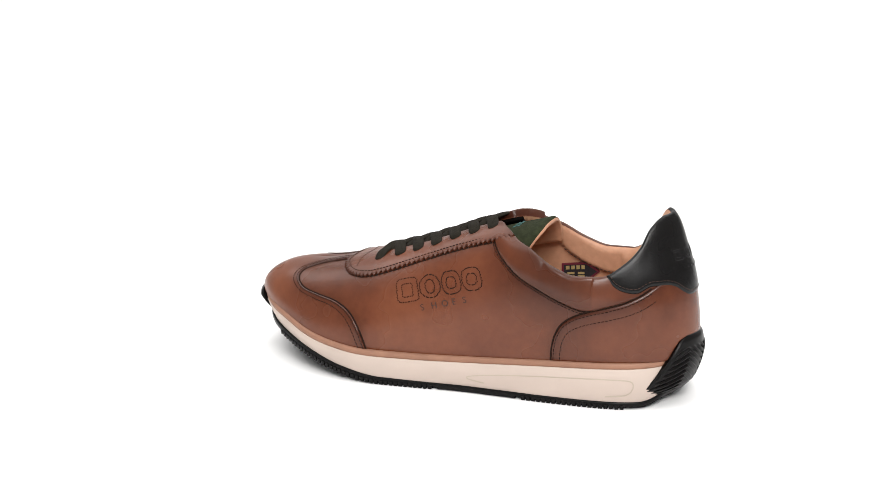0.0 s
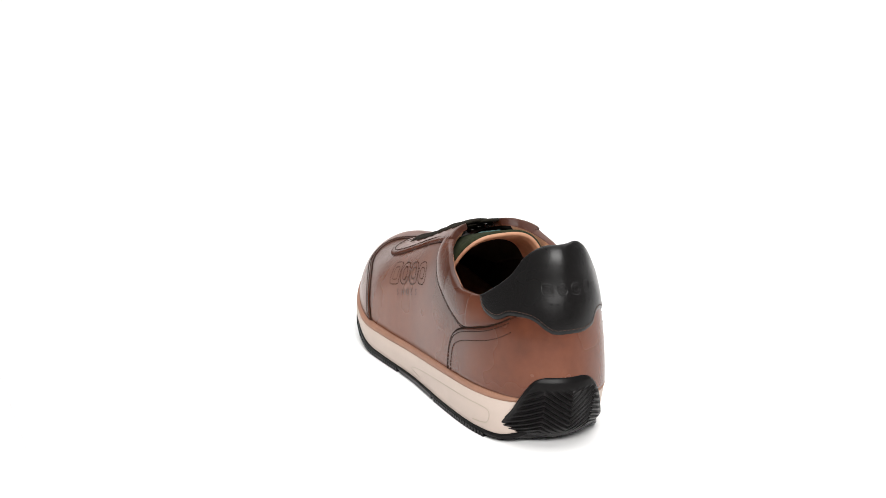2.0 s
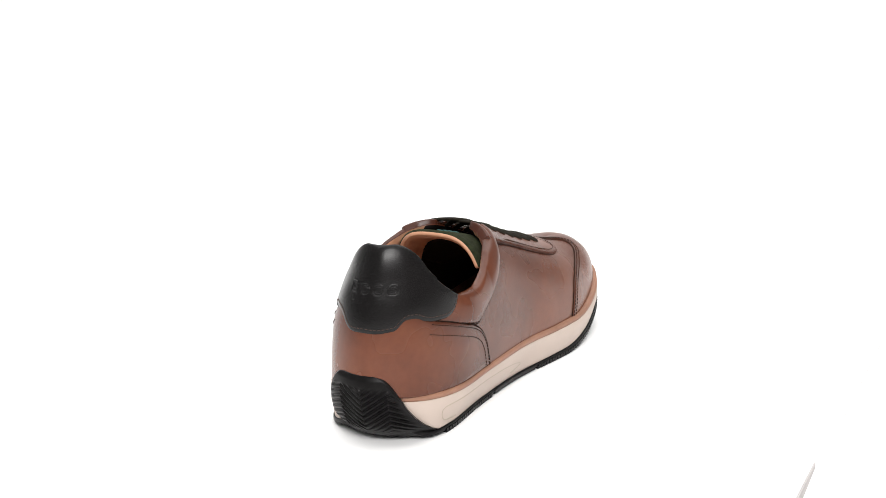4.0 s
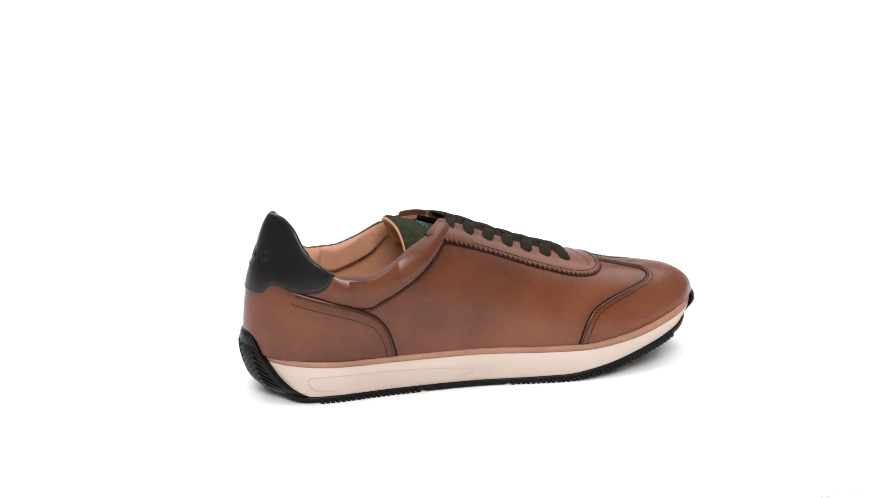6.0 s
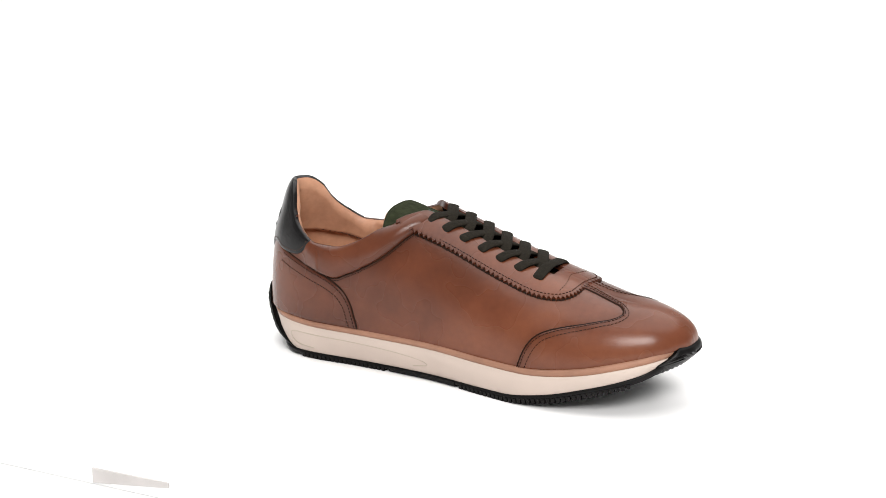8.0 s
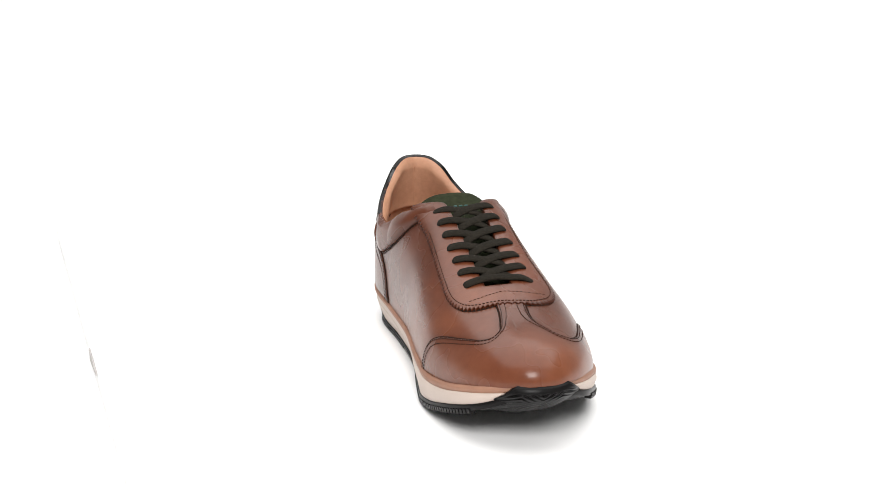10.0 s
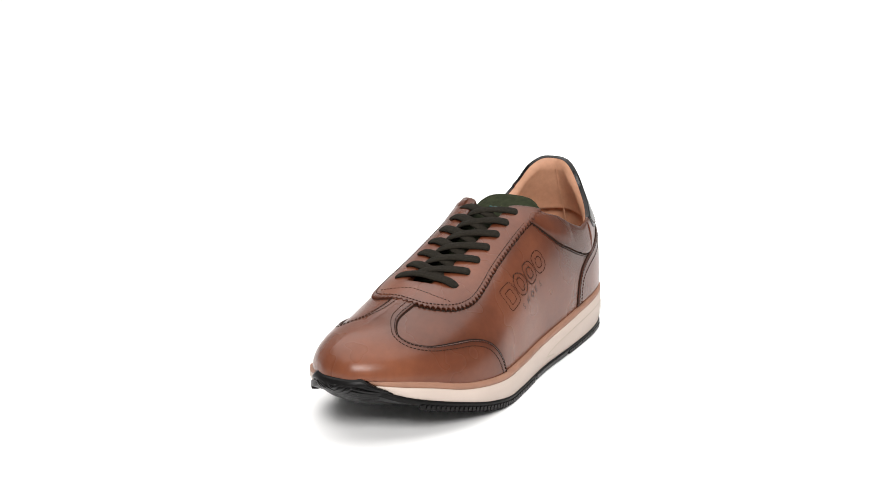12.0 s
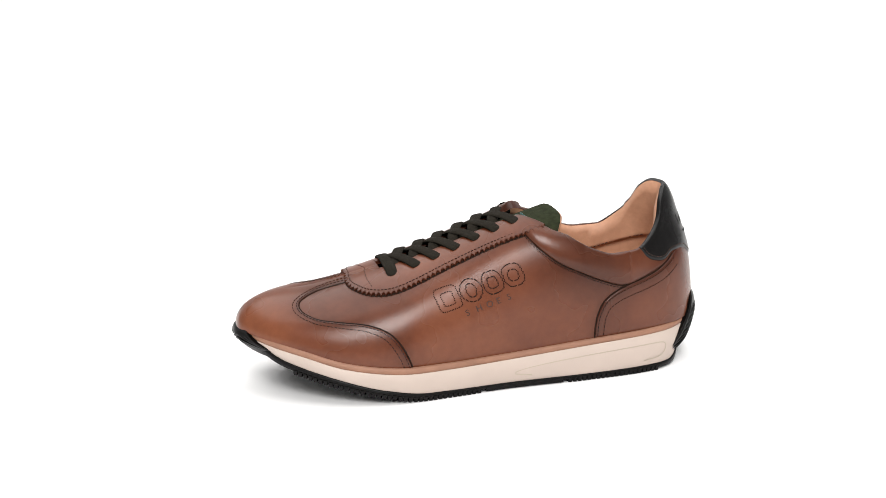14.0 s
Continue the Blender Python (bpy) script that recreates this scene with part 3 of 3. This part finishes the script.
# ---- tongue: dark suede outside, tan lining inside ----
def build_tongue():
    def inside(v, w, P):
        st, side = side_of(v)
        rear = P[:, 0] + 50 - 0.42 * np.maximum(104 - P[:, 2], 0) * (P[:, 1] > 2)
        return np.minimum(np.minimum(rear, 64 - P[:, 0]), np.minimum((w - 0.42) * GIRTH, (P[:, 2] - 60)))
    holder = None
    for a, b in ((3.6, 8.2), (15.8, 20.4)):
        P, N, G, tris, rim, uv = cut(a, b, 150, 0.4, 1, 80, inside)
        N = N / np.maximum(np.linalg.norm(N, axis=1, keepdims=True), 1e-9)
        if holder is None:
            holder = new("tongue")
            holder.parent = shoe
        r = np.clip(G / 3, 0, 1)
        up = P - N * (6.4 - 1.6 * np.sqrt(1 - (1 - r) ** 2))[:, None]
        dn = P - N * (8.4 + 1.2 * r)[:, None]
        mesh_object("suede_face", up, [t[::-1] for t in tris], SUEDE, holder, "dark green suede")
        M = P[np.array(tris)].mean(1)
        g = M[:, 0] + 50 - 0.42 * np.maximum(104 - M[:, 2], 0) * (M[:, 1] > 2)
        mesh_object("tongue_lining", dn, [t for t, k in zip(tris, g) if k < 24], TAN, holder, "tan leather lining")
        # deeper under the tongue, black painted in for the shade there
        mesh_object("tongue_backing", dn, [t for t, k in zip(tris, g) if k >= 24], DEEP_SHADE, holder, "tongue underside, black for the shade inside the shoe")
        edge = sorted({i for e in rim for i in e})
        at = {i: k for k, i in enumerate(edge)}
        v3 = np.concatenate([up[edge], (up[edge] + dn[edge]) / 2 - np.array([0.8, 0, 0]), dn[edge]])
        n = len(edge)
        faces = [f for i, j in rim for f in ((at[i], at[j], at[j] + n, at[i] + n), (at[i] + n, at[j] + n, at[j] + 2 * n, at[i] + 2 * n))]
        mesh_object("tongue_edge", v3, faces, TAN, holder, "folded tan leather edge")
    return holder


tongue = build_tongue()

# ---- look-ups on the upper ----
GV, GW = np.meshgrid(np.linspace(0, 24, 721), np.linspace(0.02, 0.99, 150), indexing="ij")
GP = surf(GV, GW)


def on_top(x, y):
    """The upper's point and normal under (x, y)."""
    d = (GP[..., 0] - x) ** 2 + (GP[..., 1] - y) ** 2 + np.where(GP[..., 2] < 52, 1e6, 0)
    i = np.unravel_index(d.argmin(), d.shape)
    return np.array([x, y, GP[i][2]]), facing(GV[i], GW[i])


def on_side(x, z, side):
    """The upper's point and normal at (x, z) on one side."""
    v = loop_at(np.linspace(0.5, 11.5, 700), side)
    p, q = ring(LOOP, v), ring(TOP, v)
    s = np.clip((z - p[:, 2]) / (q[:, 2] - p[:, 2]), 0, 0.999)
    w = np.arcsin(np.clip(s ** (q[:, 3] / 2), 0, 1)) / (np.pi / 2)
    P = surf(v, w)
    i = np.abs(P[:, 0] - x).argmin()
    return P[i], facing(v[i], w[i])


# ---- laces: seven rows, crossed ----
def eyelet(i, side):
    f = i / 6
    x = -22.5 + 74 * f
    y = (20.6 - 1.6 * f) if side == OUTER else (-18.0 - 4.6 * f)
    return x, y


def lace_band(pts, normals, width=7.2, thick=2.1):
    """A flat woven lace along pts, with rounded ends and edges."""
    P = rounded(pts, 5)
    N = rounded(normals, 5)
    N /= np.linalg.norm(N, axis=1, keepdims=True)
    T = np.gradient(P, axis=0)
    T /= np.linalg.norm(T, axis=1, keepdims=True)
    B = np.cross(N, T)
    n = len(P)
    s = np.linspace(0, 1, n)
    end = np.clip(np.minimum(s, 1 - s) / 0.1, 0, 1)
    wid = width / 2 * (0.45 + 0.55 * np.sqrt(1 - (1 - end) ** 2))
    ring_pts = [(math.cos(a), math.sin(a)) for a in np.linspace(0, 2 * math.pi, 13)[:-1]]
    verts = []
    for k in range(n):
        for c, d in ring_pts:
            cc = math.copysign(abs(c) ** 0.6, c)
            verts.append(P[k] + B[k] * wid[k] * cc + N[k] * thick / 2 * d)
    m = len(ring_pts)
    faces = [(k * m + j, k * m + (j + 1) % m, (k + 1) * m + (j + 1) % m, (k + 1) * m + j) for k in range(n - 1) for j in range(m)]
    faces += [tuple(range(m))[::-1], tuple((n - 1) * m + j for j in range(m))]
    return verts, faces


def build_laces():
    up = np.array([0, 0, 1.0])
    lace = new("lace")
    lace.parent = shoe
    tagged(lace, "flat dark olive cotton lace, crossed in seven rows")
    for i in range(7):
        for side in (INNER, OUTER):
            if i == 6 and side == OUTER:
                continue
            x0, y0 = eyelet(i, side)
            x1, y1 = eyelet(i + 1 if i < 6 else i, -side)
            if i == 6:
                x0, x1 = x0 + 1.5, x1 + 3.0
            reach = 0.64 if i < 6 else 1.0
            high = 2.6 if side == OUTER or i == 6 else 1.3
            pts, nor = [], []
            for f, h in ((0.0, 1.0), (0.05, 2.0), (0.2, 2.5), (0.42, 1.6 + high * 0.6), (0.64, 1.2 + high * 0.5), (0.84, 1.6), (1.0, 1.0)):
                if f > reach + 1e-6 and i < 6:
                    h = -1.5 if f < 0.9 else -3.0
                if i == 6 and f > 0.7:
                    h = 2.5 if f < 1 else 1.0
                x, y = x0 + (x1 - x0) * (min(f / 0.72, 1.0) if i < 6 else f), y0 + (y1 - y0) * f
                p, n = on_top(x, y)
                n = n * 0.6 + up * 0.4
                pts.append(p + n / np.linalg.norm(n) * (h + 0.3))
                nor.append(n / np.linalg.norm(n))
            verts, faces = lace_band(pts, nor)
            mesh_object("lace_strand", verts, faces, LACE, lace)
    # eyelet holes in the facing: dark discs paint the shade inside them
    for i in range(7):
        for side in (INNER, OUTER):
            x, y = eyelet(i, side)
            p, n = on_top(x, y + 0.6 * side)
            a = np.cross(n, [1, 0, 0]); a /= np.linalg.norm(a)
            b = np.cross(n, a)
            c = p + n * 1.45
            v = [c + n * 0.1] + [c + (a * math.cos(t) + b * math.sin(t)) * 2.2 for t in np.linspace(0, 2 * math.pi, 13)[:-1]]
            mesh_object("eyelet", v, [(0, k, k % 12 + 1) for k in range(1, 13)], THREAD_AND_HOLE, lace)


build_laces()


# ---- rubber bumpers with herringbone ridges ----
def bumper(name, centre, profile, spread, sign, label, apex, period, amp=1.6, flat=0.84):
    """Rubber wrapped round one end of the sole: profile (x, z) on the middle line, spread: half its reach round the loop, bottom to top."""
    ns, na = 140, 151
    fine = rounded(profile, 12)
    fa = np.concatenate([[0], np.cumsum(np.linalg.norm(np.diff(fine, axis=0), axis=1))])
    s = np.linspace(0, 1, ns)
    xs, zs = np.interp(s * fa[-1], fa, fine[:, 0]), np.interp(s * fa[-1], fa, fine[:, 1])
    tx, tz = np.gradient(xs), np.gradient(zs)
    ln = np.hypot(tx, tz)
    nh, nz = np.abs(tz / ln), -np.abs(tx) / ln * np.sign(tx) * -sign
    reach = smooth_at(spread, s)
    under = (xs - sign * np.abs(xs).max()) * -sign
    y0 = ring(LOOP, np.array([float(round(centre))]))[0, 1]
    verts = np.zeros((ns, na, 3))
    for j, a in enumerate(np.linspace(-1, 1, na)):
        v = np.mod(centre + a * reach, 24)
        q = loop_offset(v, np.full(ns, 2.4))
        n2 = loop_offset(v, np.full(ns, 3.4))[:, :2] - q[:, :2]
        ad = np.abs(q[:, 1] - y0)
        S = s * fa[-1]
        ph = np.where(ad < apex, S - 0.8 * ad, S - 0.8 * apex + 0.5 * (ad - apex)) / period
        wave = np.clip(1.7 * (np.abs(np.mod(ph, 1) - 0.5) * 2 - 0.5), -0.5, 0.5) + 0.5
        fade = smoothstep(0.94, 0.8, np.abs(a)) * smoothstep(flat + 0.06, flat, s) * smoothstep(0.0, 0.05, s)
        rim = smoothstep(1.0, 0.93, np.abs(a)) * smoothstep(1.0, 0.95, s)
        out = -0.8 + amp * (wave * fade + (1 - fade) * 0.6) + 0.9 * rim
        verts[:, j, 0] = q[:, 0] - sign * under + n2[:, 0] * nh * out
        verts[:, j, 1] = y0 + (q[:, 1] - y0) * (1 - 0.00011 * under ** 2) + n2[:, 1] * nh * out
        verts[:, j, 2] = zs + nz * out
    # back face, set inwards, closes the rubber
    inner = verts.copy()
    inner[..., 0] -= sign * 3.4
    inner[..., 2] += 0.6
    inner[..., 1] = y0 + (inner[..., 1] - y0) * 0.9
    n = ns * na
    allv = np.concatenate([verts.reshape(-1, 3), inner.reshape(-1, 3)])
    f = grid_faces(ns, na)
    rimloop = [i * na for i in range(ns)] + [(ns - 1) * na + j for j in range(1, na)] + [i * na + na - 1 for i in range(ns - 2, -1, -1)] + [j for j in range(na - 2, 0, -1)]
    side = [(rimloop[i], rimloop[(i + 1) % len(rimloop)], rimloop[(i + 1) % len(rimloop)] + n, rimloop[i] + n) for i in range(len(rimloop))]
    allv[:, 2] = np.maximum(allv[:, 2], 0.2)
    return mesh_object(name, allv, f + side, RUBBER, shoe, label)


bumper("heel_bumper", 0.18, [(-117, 0.6), (-130, 2.6), (-138, 8.8), (-142.4, 18), (-144.8, 28), (-145, 35), (-143.6, 42)],
       [(0, 2.5), (0.12, 2.45), (0.25, 2.28), (0.4, 2.0), (0.6, 1.62), (0.78, 1.36), (0.9, 1.1), (0.97, 0.85), (1, 0.55)], -1, "ridged black rubber heel bumper", 14, 3.5)
bumper("toe_bumper", 12.0, [(114, 13.4), (127, 18.8), (138, 25), (144.4, 30.8), (146.5, 35.2), (145.6, 38.8), (143.2, 41)],
       [(0, 2.9), (0.25, 2.6), (0.5, 2.25), (0.68, 1.95), (0.84, 1.55), (0.94, 1.2), (1, 0.8)], 1, "ridged black rubber toe bumper", 11, 3.4, 1.5, 0.82)


# ---- tread blocks round the edge of the outsole ----
def build_tread():
    v = np.linspace(0, 24, 4801)[:-1]
    tuck = sole_tuck(v)
    p = loop_offset(v, 1.0 - tuck)
    d = np.concatenate([[0], np.cumsum(np.linalg.norm(np.diff(p[:, :2], axis=0), axis=1))])
    verts, faces = [], []
    shape = [(-1, -1, 0), (1, -1, 0), (1, .8, 0), (-1, .8, 0), (-1, -1, 1), (1, -1, 1), (1, 1, 1), (-1, 1, 1)]
    quads = [(3, 2, 1, 0), (4, 5, 6, 7), (0, 1, 5, 4), (1, 2, 6, 5), (2, 3, 7, 6), (3, 0, 4, 7)]
    arch = []
    for s in np.arange(1.5, d[-1], 3.1):
        i = min(np.searchsorted(d, s), len(p) - 2)
        x, y = p[i, :2]
        t = p[i + 1, :2] - p[i - 1, :2]
        t = t / np.linalg.norm(t)
        n = np.array([-t[1], t[0]])
        if x < -108 or x > 118:
            continue
        if abs(x + 44.5) < 1.7 or abs(x - 8) < 1.7:
            continue
        plain = -44 < x < 8
        lx, ly, h = (1.62, 2.2, 2.6) if plain else (1.1, 2.2, 2.8)
        z0 = float(sole_bottom(np.array([x]))[0])
        k = len(verts)
        for a, b, c in shape:
            q = np.array([x, y]) + t * a * lx + n * (b * ly - 0.45)
            verts.append((q[0], q[1], z0 + (0.8 if plain else 0.1) + c * h))
        (arch if plain else faces).extend([tuple(k + m for m in q) for q in quads])
    ob = mesh_object("tread", verts, faces + arch, RUBBER, shoe, "small black rubber tread blocks", smooth=False)
    tagged(ob, kind="stuff")


build_tread()


# ---- maker's marks, as plain shapes ----
def outline(kind, n=40):
    """A closed outline in the unit square."""
    a = np.linspace(0, 2 * math.pi, 400, endpoint=False)
    e = {"block": 0.35, "oval": 1.0, "soft": 0.7}[kind]
    c, s = np.cos(a), np.sin(a)
    full = np.stack([np.sign(c) * np.abs(c) ** e, np.sign(s) * np.abs(s) ** e], 1) * 0.5
    loop = np.concatenate([full, full[:1]])
    d = np.concatenate([[0], np.cumsum(np.linalg.norm(np.diff(loop, axis=0), axis=1))])
    t = np.linspace(0, d[-1], n, endpoint=False)
    return np.stack([np.interp(t, d, loop[:, 0]), np.interp(t, d, loop[:, 1])], 1)


def dots_on(points, normals, radius, mat, parent, name, lift, label=""):
    verts, faces = [], []
    for p, n in zip(points, normals):
        a = np.cross(n, [0.3, 0.1, 1]); a /= np.linalg.norm(a)
        b = np.cross(n, a)
        k = len(verts)
        verts += [p + n * lift] + [p + n * (lift + 0.06) + (a * math.cos(t) + b * math.sin(t)) * radius for t in np.linspace(0, 2 * math.pi, 8)[:-1]]
        faces += [(k, k + 1 + j, k + 1 + (j + 1) % 7) for j in range(7)]
    return mesh_object(name, verts, faces, mat, parent, label)


MARK_O, MARK_U, MARK_V = (30.0, 50.8), (-0.967, 0.256), (0.34, 0.94)  # lower corner, along, up (x, z)


def mark_point(s, t):
    x = MARK_O[0] + MARK_U[0] * s + MARK_V[0] * t
    z = MARK_O[1] + MARK_U[1] * s + MARK_V[1] * t
    return on_side(x, z, OUTER)


def build_marks():
    pts, nor = [], []
    # each shape: start, width, kind, and its inner cut-outs (centre, size, as shares of the shape)
    shapes = ((-1.0, 14.0, "block", ((0, 0, 0.5, 0.56),)), (14.2, 13.4, "oval", ((0, 0, 0.46, 0.6),)),
              (28.8, 12.0, "soft", ((0, 0, 0.5, 0.5),)), (42.0, 12.4, "soft", ((0, 0, 0.5, 0.5),)))
    for s0, width, kind, holes in shapes:
        for cx, cy, a, b in ((0, 0, 1, 1),) + holes:
            o = outline(kind, max(12, int(25 * (a + b)))) * (width * a, 13.0 * b) + (s0 + width * (0.5 + cx), 6.5 + 13.0 * cy)
            for s, t in o:
                p, n = mark_point(s, t)
                pts.append(p)
                nor.append(n)
    # perforations: dark discs laid on the leather paint the holes' shade
    dots_on(pts, nor, 0.42, THREAD_AND_HOLE, shoe, "perforated_mark", 0.36, "row of dark perforated outline shapes")
    # the word below, pressed into the leather
    for k, ch in enumerate("SHOES"):
        cu = bpy.data.curves.new("letter", "FONT")
        cu.body, cu.size = ch, 5.4
        tmp = new("letter_form", cu)
        me = bpy.data.meshes.new_from_object(tmp)
        verts = []
        for v in me.vertices:
            p, n = mark_point(12.2 + 6.8 * k + v.co.x, -6.4 + v.co.y)
            verts.append(p + n * 0.42)
        mesh_object("stamped_letter", verts, [tuple(f.vertices) for f in me.polygons], STAMP, shoe, smooth=False)
        bpy.data.objects.remove(tmp)
    # embossed shapes on the heel tab
    for k, kind in enumerate(("block", "oval", "soft", "soft")):
        for f in (1.0, 0.55):
            verts, faces = [], []
            o = outline(kind, 28) * (5.6 * f, 7.0 * f)
            y0 = 11.5 - 7.0 * k
            m = len(o)
            for ring_scale, lift in ((1.0, 1.9), (0.9, 2.18), (0.78, 2.18), (0.68, 1.9)):
                for s, t in o * ring_scale:
                    verts.append(tab_point(y0 + s, 88 + t, lift))
            for r in range(3):
                faces += [(r * m + j, r * m + (j + 1) % m, (r + 1) * m + (j + 1) % m, (r + 1) * m + j) for j in range(m)]
            mesh_object("embossed_mark", verts, faces, BLACK, heel_tab)
    P = [np.array(tab_point(y, 80.5, 1.9)) for y in np.linspace(11, -10, 8)]
    verts, faces = bars(P, [np.array([0, 1.0, 0])] * 8, [np.array([-1, 0, 0.3])] * 8, 1.6, 1.3, 0.4)
    mesh_object("embossed_bar", verts, faces, BLACK, heel_tab, smooth=False)


def tab_point(y, z, lift):
    """A point on the back of the heel at (y, z)."""
    d = (GP[..., 1] - y) ** 2 + (GP[..., 2] - z) ** 2 + np.where(GP[..., 0] > -100, 1e6, 0)
    near = np.argsort(d.ravel())[:4]
    w = 1 / (d.ravel()[near] + 1e-3)
    p = (GP.reshape(-1, 3)[near] * w[:, None]).sum(0) / w.sum()
    i = np.unravel_index(near[0], d.shape)
    n = facing(GV[i], GW[i])
    return np.array([p[0], y, z]) + n * lift


STAMP = plain("pressed_leather", (0.032, 0.013, 0.008), 0.5, 0.3, 300)
build_marks()


# ---- woven size label on the inside wall ----
def build_label():
    def wall(v, w, lift):
        v, w = np.array(v, float), np.array(w, float)
        return surf(v, w) - facing(v, w) * lift

    def plate(name, corners, l0, l1, mat, parent, label=""):
        c = np.array(corners, float)
        a, b = wall(c[:, 0], c[:, 1], l0), wall(c[:, 0], c[:, 1], l1)
        n = len(c)
        return mesh_object(name, np.concatenate([a, b]), [tuple(range(n, 2 * n))] + [(i, (i + 1) % n, (i + 1) % n + n, i + n) for i in range(n)], mat, parent, label, smooth=False)

    v0, v1, w0, w1 = 19.76, 20.14, 0.122, 0.215
    rim = plate("label_rim", [(v0, w0), (v1, w0), (v1 + 0.18, (w0 + w1) / 2), (v1, w1), (v0, w1)], 1.6, 2.8, RED, shoe, "dark red woven label rim")
    plate("size_label", [(v0 + .03, w0 + .01), (v1 - .02, w0 + .01), (v1 + 0.14, (w0 + w1) / 2), (v1 - .02, w1 - .009), (v0 + .03, w1 - .009)], 2.6, 3.1, LABEL, rim, "black woven size label")
    for k in range(4):
        a = v0 + 0.06 + k * 0.075
        plate("gold_mark", [(a, .181), (a + .05, .181), (a + .05, .201), (a, .201)], 3.0, 3.35, GOLD, rim)
    for a in (v0 + 0.08, v0 + 0.23):
        for b in (0.138, 0.155):
            plate("print_bar", [(a, b), (a + .1, b), (a + .1, b + .011), (a, b + .011)], 3.0, 3.35, GOLD, rim)


build_label()


# ---- stitched edge of the lining's padded band ----
def build_lining_stitches():
    for side in (OUTER, INNER):
        P, N = [], []
        for x in np.arange(-124, -50, 0.8):
            p, n = on_side(x, float(lining_seam(np.array([x]))[0]) + 1.3, side)
            P.append(p - n * 5.0)
            N.append(-n)
        P, N = resample(np.array(P), np.array(N), 2.6)
        verts, faces = bars(P, np.gradient(P, axis=0), N, 1.8, 0.5, 0.4)
        mesh_object("lining_stitching", verts, faces, TAB_THREAD, shoe, "brown thread stitching in the lining", smooth=False)


build_lining_stitches()


# ---- moulded line in the midsole's side: groove shade painted as a darker ridge ----
def build_groove(side):
    line = rounded([(4.7, 0.18), (4.92, 0.34), (4.8, 0.52), (4.3, 0.66), (3.5, 0.72), (2.8, 0.72), (2.5, 0.66), (2.46, 0.45), (2.6, 0.22), (3.0, 0.14)], 14)
    st, up = line[:, 0], line[:, 1]
    v = loop_at(st, side)
    tuck = sole_tuck(v) * (1 - 0.75 * up)
    p = ring(LOOP, v)
    lo, hi = 5.0, p[:, 2] - 3.8
    z = lo + (hi - lo) * up
    d = 2.6 - 1.0 * np.clip((0.45 - up) * 2, 0, 1) - tuck
    q = loop_offset(v, d)
    q[:, 2] = z
    n = loop_offset(v, 1.0) - loop_offset(v, 0.0)
    n[:, 2] = 0
    t = np.gradient(q, axis=0)
    b = np.cross(n, t)
    b /= np.maximum(np.linalg.norm(b, axis=1, keepdims=True), 1e-9)
    verts = np.concatenate([q - b * 0.35, q + n * 0.22, q + b * 0.35])
    m = len(q)
    faces = [(i, i + 1, i + 1 + m, i + m) for i in range(m - 1)] + [(i + m, i + 1 + m, i + 1 + 2 * m, i + 2 * m) for i in range(m - 1)]
    mesh_object("midsole_line", verts, faces, LINE, shoe)


# cream darkened to paint the shade in the groove
LINE = plain("shaded_cream_foam", (0.42, 0.36, 0.29), 0.6, 0.05)
build_groove(OUTER)
build_groove(INNER)


# ---- small teal mark stitched on the tongue ----
def build_tongue_mark():
    for k in range(4):
        for j in range(2):
            p, n = on_top(-31.5 + 2.6 * j, -3.5 + 3.6 * k)
            v, f = bars([p - n * 4.7], [np.array([0.2, 1.0, 0])], [n], 2.4, 1.1, 0.5)
            mesh_object("stitched_mark", v, f, TEAL, tongue, smooth=False)


build_tongue_mark()


# ---- seam down the inside of the heel ----
def build_heel_seam():
    w = np.linspace(0.05, 0.6, 30)
    v = np.full(30, 23.95)
    P, N = surf(v, w), facing(v, w)
    Q = P - N * 5.2
    side = np.array([0, 0.6, 0])
    verts = np.concatenate([Q - side, Q - N * 1.2, Q + side])
    ok = opening(P) > 2
    faces = [(i + k * 30, i + 1 + k * 30, i + 1 + (k + 1) * 30, i + (k + 1) * 30) for k in (0, 1) for i in range(29) if ok[i] and ok[i + 1]]
    mesh_object("lining_seam", verts, faces, TAN, shoe)


build_heel_seam()


# ---- the turntable's motion ----
TURN_RATE, TURN_ZERO = -23.07, 159.22  # degrees a second, degrees at the start


def motions():
    for thing in (board, shoe):
        walk(thing, [(t * 0.5, pose(0, 0, 0, 0, 0, TURN_ZERO + TURN_RATE * t * 0.5)) for t in range(29)])


motions()
